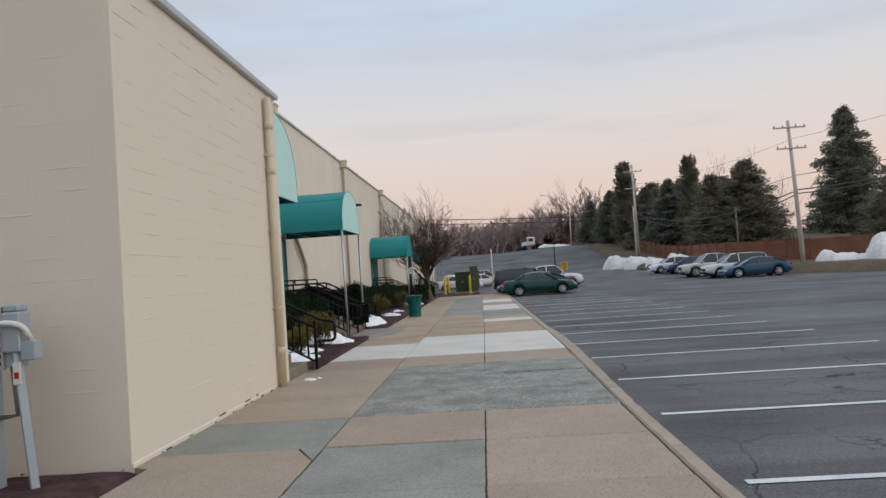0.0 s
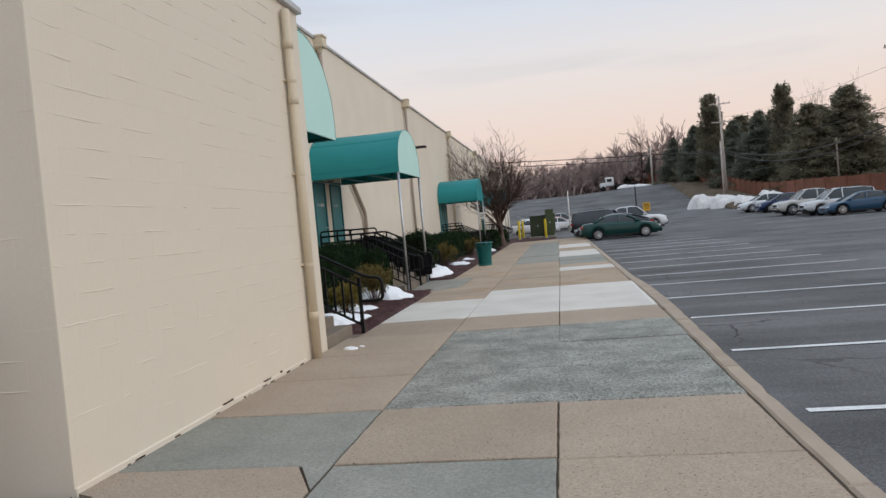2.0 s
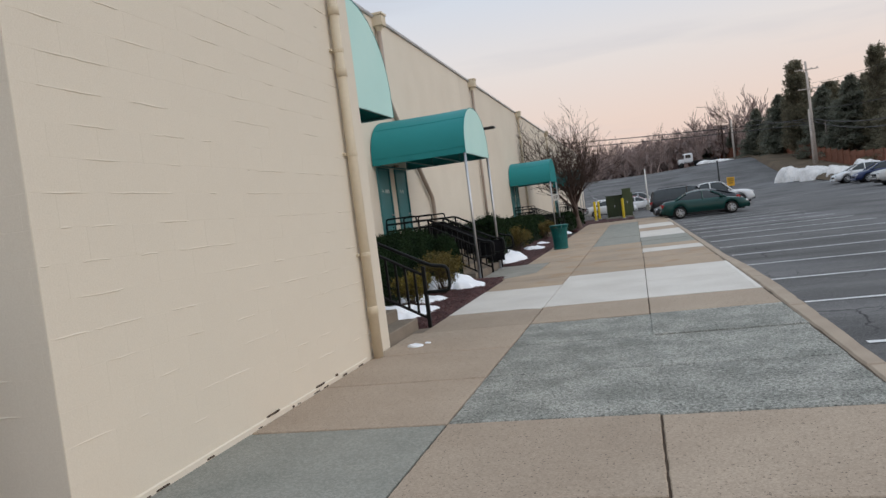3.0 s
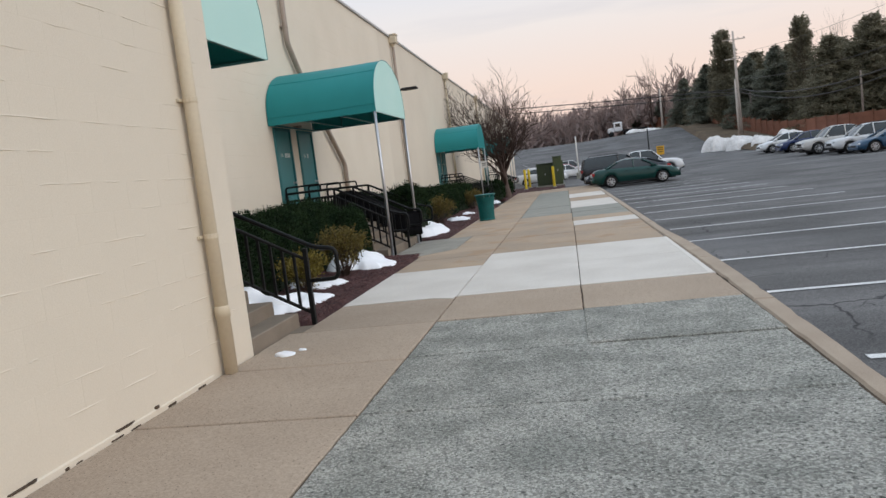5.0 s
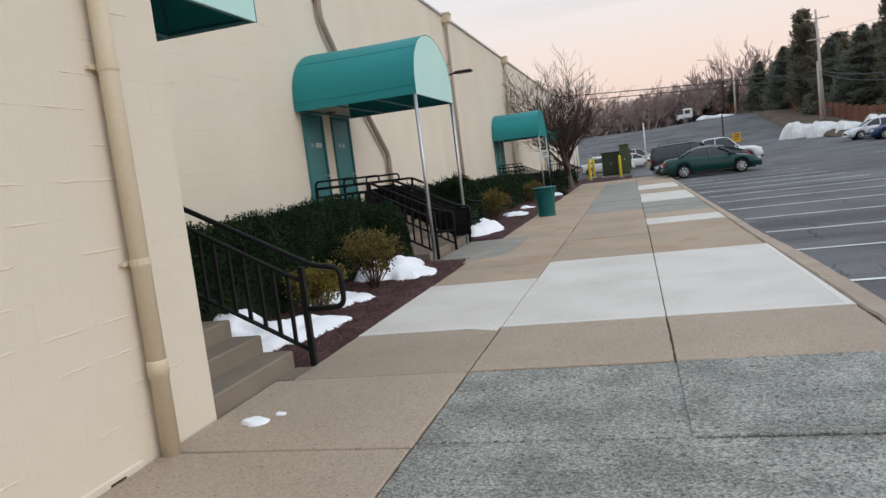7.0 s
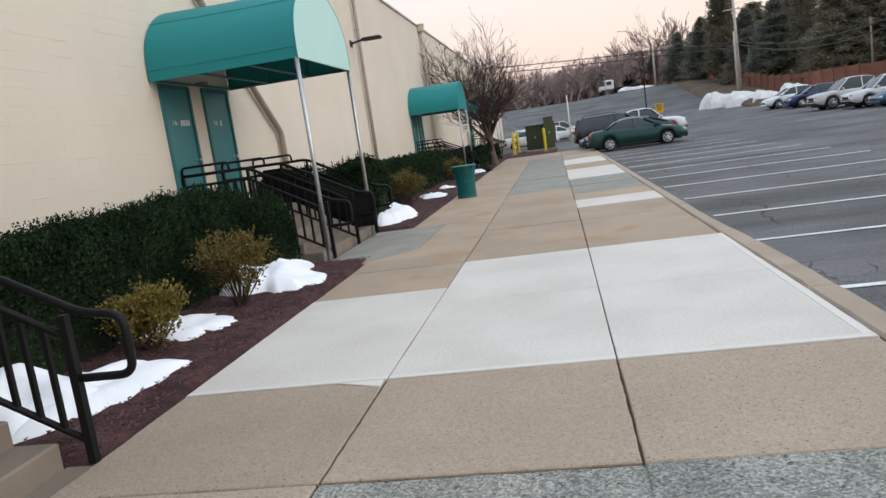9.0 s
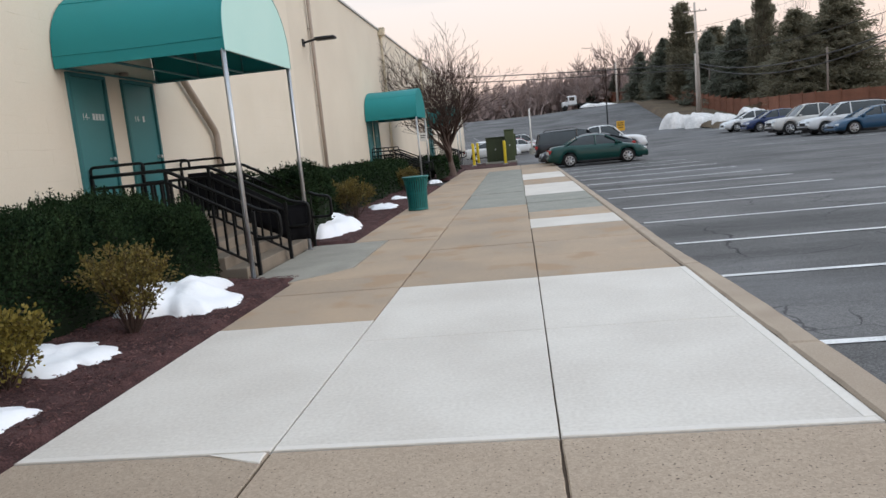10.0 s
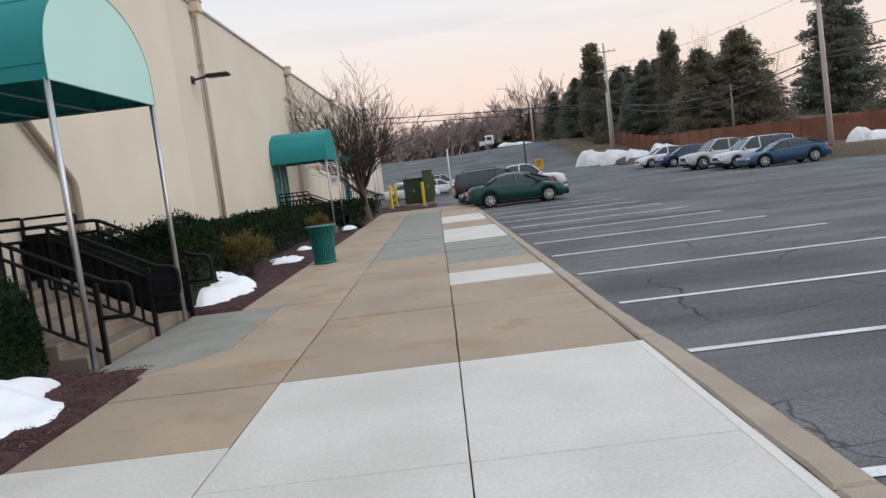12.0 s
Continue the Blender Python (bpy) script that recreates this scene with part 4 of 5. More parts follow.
def snow(x, y, rx, ry, h, seed, material=SNOW, rot=0.0, z=0.03, n=56, label="patch of old melting snow on the mulch"):
    s = Shape()
    rings = 12
    v = [(0, 0, h * 0.8)]
    for k in range(1, rings + 1):
        t = k / rings
        for i in range(n):
            a = 2 * math.pi * i / n
            c, d = math.cos(a), math.sin(a)
            edge = 1 + 0.5 * noise.noise((c * 1.6, d * 1.6, seed)) + 0.3 * noise.noise((c * 4.5, d * 4.5, seed + 3)) + 0.16 * noise.noise((c * 10, d * 10, seed + 5))
            X, Y = c * rx * t * edge, d * ry * t * edge
            hh = h * (1 - t ** 5) * (1 - 0.45 * X / rx) * (0.8 + 0.40 * noise.noise((X * 1.7 / rx, Y * 1.7 / ry, seed + 9)) + 0.12 * noise.noise((X * 4 / rx, Y * 4 / ry, seed)) + 0.03 * noise.noise((X * 11 / rx, Y * 11 / ry, seed)))
            v.append((X, Y, hh if k < rings else -0.03))
    f = [(0, 1 + i, 1 + (i + 1) % n) for i in range(n)]
    for k in range(rings - 1):
        for i in range(n):
            j = (i + 1) % n
            f.append((1 + k * n + i, 1 + (k + 1) * n + i, 1 + (k + 1) * n + j, 1 + k * n + j))
    ob = new("snow_patch", s.add(v, f).mesh("snow_patch", material, True))
    ob.matrix_basis = pose(x, y, z, 0, 0, rot)
    return tagged(ob, label, "snow")


snow(-3.74, 13.95, 0.42, 0.86, 0.15, 1, rot=-14)
snow(-4.15, 13.7, 0.55, 0.6, 0.34, 2)
snow(-4.02, 15.95, 0.46, 0.45, 0.13, 3)
snow(-3.95, 18.0, 0.60, 0.85, 0.30, 4)
snow(-3.95, 24.3, 0.66, 1.3, 0.38, 5)
snow(-3.65, 28.9, 0.42, 0.6, 0.12, 6)
snow(-3.7, 31.6, 0.25, 0.5, 0.1, 7)
snow(-3.6, 39.8, 0.3, 0.6, 0.1, 8)
for i, (x, y, r) in enumerate(((-3.55, 18.95, 0.07), (-3.4, 19.05, 0.05), (-3.62, 18.78, 0.05), (-2.78, 11.55, 0.10), (-2.66, 11.7, 0.04))):
    snow(x, y, r, r * 0.8, r * 0.3, 30 + i, n=12, z=0.02 if x < -3 else 0.006, label="small lump of leftover snow on the ground")

# ---- litter bin ----
def litter_bin(x, y):
    ob = thing("litter_bin", "green painted slatted steel litter bin on the pavement", "litter bin", at=(x, y, 0.0))
    part("liner", Shape().lathe(0, 0, [(0.20, 0.04), (0.235, 0.70), (0.22, 0.70), (0.19, 0.06)], 20), CAN_IN, ob, smooth=True)
    one = Shape()
    prof = [(0.232, 0.03), (0.236, 0.25), (0.25, 0.5), (0.285, 0.72), (0.315, 0.79)]
    v = []
    for r, z in prof:
        for dx, dy in ((0, -0.018), (0.006, -0.018), (0.006, 0.018), (0, 0.018)):
            v.append((r + dx, dy, z))
    f = [(k * 4 + i, k * 4 + (i + 1) % 4, k * 4 + 4 + (i + 1) % 4, k * 4 + 4 + i) for k in range(len(prof) - 1) for i in range(4)] + [(3, 2, 1, 0), (16, 17, 18, 19)]
    me = one.add(v, f).mesh("slat", CAN)
    for i in range(30):
        b = part("slat", me, CAN, ob)
        b.matrix_basis = pose(0, 0, 0, 0, 0, 12 * i)
    part("rim", Shape().lathe(0, 0, [(0.30, 0.78), (0.325, 0.785), (0.33, 0.80), (0.325, 0.815), (0.295, 0.81)], 28), CAN, ob, smooth=True)
    part("base_ring", Shape().lathe(0, 0, [(0.20, 0.0), (0.245, 0.0), (0.248, 0.05), (0.20, 0.05)], 24), CAN, ob, smooth=True)
    part("waist_band", Shape().lathe(0, 0, [(0.236, 0.40), (0.247, 0.40), (0.25, 0.44), (0.24, 0.44)], 24, cap=False), CAN, ob, smooth=True)
    return ob


litter_bin(-2.64, 27.95)


# ---- bare trees ----
def branch_tree(rng, height, spread, forks, levels, trunk_r, lean=0.0, up=0.35, low=0.22):
    """Limbs of a leafless tree as (points, radii, level)."""
    out = []

    def grow(p, d, length, r, level):
        n = 4
        pts, rs = [p], [r]
        for i in range(n):
            d = (d + Vector(rng.normal(0, 0.10, 3).tolist()) + Vector((0, 0, up * 0.16))).normalized()
            p = p + d * length / n
            pts.append(p)
            rs.append(r * (1 - 0.16 * (i + 1)))
        out.append((pts, rs, level))
        if level >= levels:
            return
        for k in range(forks[min(level, len(forks) - 1)]):
            t = rng.uniform(0.3, 1.0) if k else 1.0
            i = min(n, int(t * n))
            ax = d.orthogonal()
            ax.rotate(Matrix.Rotation(rng.uniform(0, 6.28), 3, d))
            nd = (d * math.cos(spread) + ax.normalized() * math.sin(spread) * rng.uniform(0.6, 1.3)).normalized()
            grow(pts[i], nd, length * rng.uniform(0.58, 0.82), rs[i] * 0.68, level + 1)

    base = Vector((0, 0, 0))
    grow(base, Vector((lean, 0, 1)).normalized(), height * low, trunk_r, 0)
    return out


def bare_tree(x, y, height, seed, label, forks=(6, 4, 4, 3, 2), levels=5, spread=0.62, r=0.17, z=0.0, low=0.16, width=1.0):
    rng = np.random.default_rng(seed)
    ob = thing("tree", label, "tree", "bare trees", (x, y, z))
    limbs = branch_tree(rng, height, spread, forks, levels, r, low=low)
    top = max(p.z for pts, _, _ in limbs for p in pts)
    k = height / top
    tr, cr = Shape(), Shape()
    for pts, rs, lv in limbs:
        pts = [Vector((p.x * k * width, p.y * k * width, p.z * k)) for p in pts]
        if lv == 0:
            pts[0].z -= 0.1
            tr.tube(pts, [rs[0] * 1.35] + rs[1:], 10, False)
        else:
            cr.tube(pts, [max(a, 0.006) for a in rs], 6 if lv < 3 else 3, False)
    part("trunk", tr, BARK, ob, smooth=True)
    part("crown", cr, TWIG, ob, smooth=True)
    return ob


bare_tree(-3.3, 44.4, 7.1, 5, "leafless spreading ornamental tree in a mulch bed", forks=(8, 5, 4, 3, 3, 2), levels=6, spread=0.50, r=0.21, low=0.12, width=1.12)

# ---- service island ----
def bollard(x, y, h=1.36):
    ob = thing("bollard", "yellow painted steel bollard guarding the utility cabinets", "bollard", "yellow bollards", (x, y, 0.0))
    part("tube", Shape().lathe(0, 0, [(0.085, -0.05), (0.085, h - 0.05), (0.078, h - 0.02), (0.05, h + 0.012), (0.0, h + 0.02)], 16, cap=False), YELLOW, ob, smooth=True)
    part("collar", Shape().lathe(0, 0, [(0.16, 0.0), (0.16, 0.06), (0.09, 0.09)], 16), GREY, ob)


for x, y in ((-2.85, 54.3), (-2.75, 57.4), (-0.95, 52.9), (-0.75, 57.6)):
    bollard(x, y)


def cabinet(x0, y0, x1, y1, h, material, label):
    ob = thing("utility_cabinet", label, "utility cabinet", "utility cabinets", ((x0 + x1) / 2, (y0 + y1) / 2, 0.02))
    a, b = (x1 - x0) / 2, (y1 - y0) / 2
    part("plinth", Shape().box(-a - 0.1, -b - 0.1, -0.05, a + 0.1, b + 0.1, 0.12, 0.02), GREY, ob)
    part("body", Shape().box(-a, -b, 0.12, a, b, h - 0.06, 0.03), material, ob)
    part("lid", Shape().box(-a - 0.04, -b - 0.05, h - 0.06, a + 0.04, b + 0.04, h, 0.02), material, ob)
    for sx in (-1, 1):
        part("door_panel", Shape().box(sx * a * 0.5 - a * 0.46, -b - 0.022, 0.2, sx * a * 0.5 + a * 0.46, -b - 0.002, h - 0.12, 0.008), material, ob)
    part("latch", Shape().box(-0.03, -b - 0.05, h * 0.5, 0.03, -b - 0.022, h * 0.5 + 0.12, 0.006), STEEL, ob)
    for i in range(6):
        part("fin", Shape().box(a, -b * 0.8 + i * b * 0.3, 0.4, a + 0.10, -b * 0.8 + i * b * 0.3 + 0.03, h - 0.3), material, ob)


cabinet(-2.1, 55.3, -0.98, 56.5, 1.62, CABINET2, "dark green transformer cabinet on a concrete pad")
cabinet(-0.95, 55.0, -0.38, 56.3, 2.0, CABINET, "tall olive green utility cabinet on a concrete pad")

# ---- meter on the wing's end wall ----
meter = thing("meter_box", "grey electric meter box with white conduit standing before the end wall", "meter box", at=(-3.645, 5.93, 0.0))
part("cabinet_body", Shape().box(-0.86, -0.30, -0.1, -0.33, 0.0, 1.52, 0.02), METER, meter)
part("cabinet_door", Shape().box(-0.82, -0.318, 0.1, -0.37, -0.302, 1.44, 0.006), METER, meter)
part("back_panel", Shape().box(-0.33, -0.14, 1.02, -0.09, -0.02, 1.5, 0.008), METER, meter)
strut = part("slotted_strut", Shape().box(-0.255, -0.175, 1.0, -0.205, -0.143, 1.52, 0.003), STEEL, meter)
for i in range(8):
    part("slot", Shape().box(-0.238, -0.178, 1.04 + 0.06 * i, -0.222, -0.1755, 1.07 + 0.06 * i), TRIM, strut)
part("meter_case", Shape().box(-0.2, -0.19, 1.14, -0.05, -0.03, 1.47, 0.015), METER, meter)
part("cap", Shape().box(-0.19, -0.18, 1.47, -0.06, -0.04, 1.535, 0.015), METER, meter)
part("junction_box", Shape().box(-0.06, -0.17, 1.07, 0.06, -0.05, 1.23, 0.01), METER, meter)
part("cable", Shape().tube(rounded([(-0.36, -0.22, 1.36), (-0.14, -0.23, 1.39), (-0.01, -0.2, 1.36), (0.01, -0.12, 1.22)], 0.1), 0.024, 10), PVC, meter, smooth=True)
post = part("post", Shape().tube([(0.0, -0.13, -0.1), (-0.12, -0.13, 1.14)], 0.042, 4), METER, meter, "pale grey square post with rust near its foot")
part("tag", Shape().box(-0.125, -0.18, 0.88, -0.06, -0.168, 1.06, 0.002), PVC, post, "white tag")
part("tag_mark", Shape().box(-0.112, -0.183, 0.93, -0.075, -0.1805, 0.98), REDLAMP, post)
part("side_conduit", Shape().tube([(-0.2, -0.06, 1.02), (-0.17, -0.06, 0.62), (-0.33, -0.06, 0.6)], 0.022, 8), POST_WOOD, meter, smooth=True)

# ---- wall lamp ----
lamp = thing("wall_lamp", "dark flat area light on an arm fixed to the wall", "wall lamp", at=(WX + 0.01, 31.2, 4.72))
part("wall_plate", Shape().box(0.0, -0.1, -0.1, 0.03, 0.1, 0.1, 0.005), TRIM, lamp)
part("arm", Shape().tube([(0.02, 0, 0), (0.3, 0, 0.05), (0.42, 0.02, 0.07)], 0.03, 8), TRIM, lamp, smooth=True)
part("lamp_head", Shape().box(0.36, -0.14, 0.02, 0.95, 0.16, 0.11, 0.03), TRIM, lamp)

# small notice on the far canopy's post
notice = thing("notice", "small white notice plate on a canopy post", "notice", at=(-3.87, 38.6, 1.7))
part("plate", Shape().box(0.0, -0.02, 0.0, 0.28, 0.0, 0.32, 0.004), PVC, notice)
part("text_bar", Shape().box(0.04, -0.024, 0.20, 0.24, -0.0205, 0.23).box(0.04, -0.024, 0.12, 0.2, -0.0205, 0.15), TRIM, notice)


# ---- vehicles ----
CARS = {
    # length, width, belt line, roof line, wheel radius, wheel stations
    "sedan": (4.55, 1.76, ((0, 0.55), (0.03, 0.80), (0.18, 0.96), (0.95, 1.00), (3.0, 0.94), (3.35, 0.92), (4.2, 0.77), (4.48, 0.64), (4.55, 0.5)), ((0.72, 0.97), (1.35, 1.33), (1.75, 1.41), (2.3, 1.42), (2.65, 1.36), (3.42, 0.90)), 0.315, (0.95, 3.62)),
    "coupe": (4.75, 1.84, ((0, 0.55), (0.04, 0.85), (0.2, 1.04), (0.9, 1.03), (3.0, 0.95), (3.4, 0.93), (4.3, 0.76), (4.66, 0.62), (4.75, 0.45)), ((0.35, 1.03), (1.2, 1.36), (1.8, 1.44), (2.3, 1.44), (2.7, 1.37), (3.6, 0.90)), 0.345, (0.98, 3.83)),
    "hatch": (4.3, 1.76, ((0, 0.55), (0.03, 0.85), (0.12, 1.0), (0.9, 1.0), (3.0, 0.96), (3.3, 0.94), (4.0, 0.80), (4.24, 0.66), (4.3, 0.5)), ((0.15, 1.0), (0.6, 1.38), (1.4, 1.5), (2.1, 1.5), (2.5, 1.42), (3.35, 0.92)), 0.32, (0.8, 3.42)),
    "suv": (4.75, 1.86, ((0, 0.6), (0.03, 0.9), (0.08, 1.1), (0.9, 1.1), (3.1, 1.06), (3.5, 1.05), (4.4, 0.97), (4.7, 0.82), (4.75, 0.6)), ((0.06, 1.1), (0.25, 1.68), (0.7, 1.75), (2.4, 1.77), (2.8, 1.70), (3.55, 1.04)), 0.36, (0.95, 3.75)),
    "pickup": (5.6, 1.92, ((0, 0.65), (0.02, 1.05), (0.06, 1.10), (1.9, 1.10), (4.0, 1.10), (4.25, 1.10), (5.2, 1.04), (5.54, 0.92), (5.6, 0.62)), ((1.95, 1.10), (2.05, 1.72), (2.4, 1.80), (3.3, 1.82), (3.6, 1.74), (4.25, 1.08)), 0.39, (1.15, 4.6)),
}


def curve_at(pts, x):
    for (a, p), (b, q) in zip(pts, pts[1:]):
        if x <= b:
            t = (x - a) / (b - a) if b > a else 0
            return p + (q - p) * max(0.0, t)
    return pts[-1][1]


def car(kind, colour, at, rz, label, name="car"):
    """A parked car; its length runs along its own x, rear at 0."""
    length, width, belt, roof, wr, axles = CARS[kind]
    ob = thing(name, label, "truck" if kind == "pickup" else "car", "parked cars", at, rz)
    hw = width / 2
    zb = 0.22 if kind in ("sedan", "coupe", "hatch") else 0.32
    n = 34
    body = Shape()
    v, rings = [], 12
    for i in range(n + 1):
        x = length * i / n
        zt = curve_at(belt, x)
        nose = min(1.0, (0.25 + min(x, length - x) / 0.5))
        w = hw * (0.80 + 0.20 * math.sqrt(min(1.0, nose)))
        lo = zb + 0.12 * (1 - min(1.0, min(x, length - x) / 0.35))
        for ax in axles:
            d = abs(x - ax)
            if d < wr * 1.22:
                lo = max(lo, wr + math.sqrt(max(0, (wr * 1.22) ** 2 - d * d)) * 0.96)
        hgt = zt - lo
        prof = [(0.0, lo), (w * 0.86, lo), (w * 0.975, lo + 0.05 * min(1, hgt)), (w, lo + hgt * 0.45), (w * 0.985, lo + hgt * 0.8), (w * 0.90, zt), (0.0, zt + 0.035)]
        ring = prof + [(-a, b) for a, b in prof[-2:0:-1]]
        rings = len(ring)
        v += [(x, a, b) for a, b in ring]
    f = [(i * rings + k, i * rings + (k + 1) % rings, (i + 1) * rings + (k + 1) % rings, (i + 1) * rings + k) for i in range(n) for k in range(rings)]
    f += [tuple(range(rings)), tuple(range(n * rings + rings - 1, n * rings - 1, -1))]
    body.add(v, [tuple(reversed(q)) for q in f])
    part("body", body, colour, ob, smooth=True)
    part("underbody", Shape().box(0.25, -hw * 0.8, 0.19, length - 0.25, hw * 0.8, 0.55), TRIM, ob)
    # cabin
    x0, x1 = roof[0][0], roof[-1][0]
    m = 18
    top_z = max(z for _, z in roof)
    cab, v = Shape(), []
    for i in range(m + 1):
        x = x0 + (x1 - x0) * i / m
        zr = curve_at(roof, x)
        zl = curve_at(belt, x) - 0.01
        t = (zr - zl) / max(0.05, top_z - zl)
        a, b = hw * 0.885, hw * (0.885 - 0.20 * max(0, t))
        v += [(x, -a, zl), (x, -b, zr - 0.03), (x, -b * 0.75, zr), (x, 0, zr + 0.012), (x, b * 0.75, zr), (x, b, zr - 0.03), (x, a, zl)]
    f = [(i * 7 + k, i * 7 + k + 1, i * 7 + 8 + k, i * 7 + 7 + k) for i in range(m) for k in range(6)]
    cab.add(v, f)
    part("glazing", cab, GLASS, ob, "dark tinted car glass", True)
    # roof skin and pillars in the body colour
    sk, v = Shape(), []
    xs = [x for x, z in roof]
    r0, r1 = roof[1][0] + 0.02, roof[-2][0] - 0.02
    for i in range(9):
        x = r0 + (r1 - r0) * i / 8
        zr = curve_at(roof, x)
        b = hw * 0.70
        for y, dz in ((-b, -0.05), (-b * 0.8, 0.012), (0, 0.03), (b * 0.8, 0.012), (b, -0.05)):
            v.append((x, y, zr + dz))
    sk.add(v, [(i * 5 + k, (i + 1) * 5 + k, (i + 1) * 5 + k + 1, i * 5 + k + 1) for i in range(8) for k in range(4)])
    part("roof", sk, colour, ob, smooth=True)
    for sy in (-1, 1):
        for px, dx in ((x0 + 0.02, None), (x1 - 0.02, None), ((axles[0] + axles[1]) / 2 - 0.1, 0.0)):
            if dx is None:
                q = roof[1] if px < length / 2 else roof[-2]
                pl = Shape().tube([(px, sy * hw * 0.885, curve_at(belt, px)), (q[0], sy * hw * 0.70, q[1] - 0.03)], 0.045, 6)
            else:
                pl = Shape().tube([(px, sy * hw * 0.89, curve_at(belt, px)), (px, sy * hw * 0.70, curve_at(roof, px) - 0.03)], 0.04, 6)
            part("pillar", pl, colour, ob)
        mx = x1 - 0.35
        part("wing_mirror", Shape().box(mx, sy * hw * 0.98 - 0.09, curve_at(belt, mx) + 0.0, mx + 0.12, sy * hw * 0.98 + 0.09, curve_at(belt, mx) + 0.13, 0.03), colour, ob)
        part("headlight", Shape().box(length - 0.34, sy * hw * 0.72 - 0.17, curve_at(belt, length - 0.2) - 0.16, length - 0.05, sy * hw * 0.72 + 0.16, curve_at(belt, length - 0.2) - 0.03, 0.03), WHITELAMP, ob, "clear headlight")
        part("tail_light", Shape().box(0.0, sy * hw * 0.76 - 0.14, curve_at(belt, 0.15) - 0.26, 0.2, sy * hw * 0.76 + 0.18, curve_at(belt, 0.15) - 0.08, 0.03), REDLAMP, ob, "red tail light")
        for dxp in (axles[0] + 0.75, (axles[0] + axles[1]) / 2 + 0.55):
            part("door_handle", Shape().box(dxp, sy * hw * 0.985 - 0.02, curve_at(belt, dxp) - 0.17, dxp + 0.18, sy * hw * 0.985 + 0.02, curve_at(belt, dxp) - 0.13, 0.008), colour, ob)
        part("sill_trim", Shape().box(axles[0] + wr * 1.25, sy * hw * 0.95 - 0.04, zb - 0.02, axles[1] - wr * 1.25, sy * hw * 0.95 + 0.04, zb + 0.06, 0.01), TRIM, ob)
        for ax in axles:
            y0 = sy * (hw - 0.02)
            wheel = part("wheel", Shape().lathe(ax, wr, [(wr * 0.6, y0 - sy * 0.2), (wr * 0.98, y0 - sy * 0.2), (wr, y0 - sy * 0.1), (wr * 0.97, y0 - sy * 0.01), (wr * 0.68, y0)], 24, "y"), RUBBER, ob, smooth=True)
            rim = Shape().lathe(ax, wr, [(wr * 0.67, y0 - sy * 0.03), (wr * 0.68, y0 + sy * 0.004), (wr * 0.60, y0 + sy * 0.006), (wr * 0.58, y0 - sy * 0.03)], 24, "y", cap=False)
            for k in range(7):
                t = 2 * math.pi * k / 7
                rim.tube([(ax + wr * 0.08 * math.cos(t), y0, wr + wr * 0.08 * math.sin(t)), (ax + wr * 0.62 * math.cos(t), y0 - sy * 0.005, wr + wr * 0.62 * math.sin(t))], 0.032, 5)
            rim.lathe(ax, wr, [(wr * 0.17, y0 - sy * 0.02), (wr * 0.15, y0 + sy * 0.012), (0.01, y0 + sy * 0.016)], 12, "y")
            part("rim", rim, ALLOY, wheel)
    fz = curve_at(belt, length - 0.1)
    part("grille", Shape().box(length - 0.06, -hw * 0.42, fz - 0.26, length + 0.012, hw * 0.42, fz - 0.10, 0.02), TRIM, ob)
    part("front_bumper", Shape().box(length - 0.2, -hw * 0.84, zb + 0.02, length + 0.03, hw * 0.84, zb + 0.2, 0.05), TRIM if kind in ("suv", "pickup") else colour, ob)
    part("rear_bumper", Shape().box(-0.05, -hw * 0.84, zb + 0.1, 0.2, hw * 0.84, zb + 0.3, 0.05), colour, ob)
    part("number_plate", Shape().box(-0.062, -0.16, zb + 0.42, 0.03, 0.16, zb + 0.57, 0.004), PVC, ob)
    if kind == "pickup":
        part("load_bed", Shape().box(0.1, -hw * 0.78, 1.06, 1.88, hw * 0.78, 1.145, 0.01), TRIM, ob)
    if kind == "suv":
        for sy in (-1, 1):
            part("roof_rail", Shape().tube(rounded([(0.5, sy * hw * 0.62, 1.72), (0.6, sy * hw * 0.62, 1.82), (2.2, sy * hw * 0.62, 1.83), (2.35, sy * hw * 0.62, 1.74)], 0.06), 0.018, 6), TRIM, ob)
    return ob


GREEN_CAR, BLACK_CAR, GREY_CAR = paint("dark_green_paint", (0.003, 0.042, 0.036)), paint("black_car_paint", (0.007, 0.007, 0.009)), paint("slate_car_paint", (0.025, 0.028, 0.036))
WHITE_CAR, SILVER_CAR, BEIGE_CAR = paint("white_car_paint", (0.66, 0.67, 0.68)), paint("silver_car_paint", (0.58, 0.59, 0.60)), paint("pewter_car_paint", (0.50, 0.49, 0.47))
BLUE_CAR, NAVY_CAR, RED_CAR = paint("steel_blue_paint", (0.018, 0.060, 0.115)), paint("deep_blue_paint", (0.012, 0.025, 0.085)), paint("red_car_paint", (0.30, 0.02, 0.025))


def gz3(x, y):
    return (x, y, ground_z(x, y))


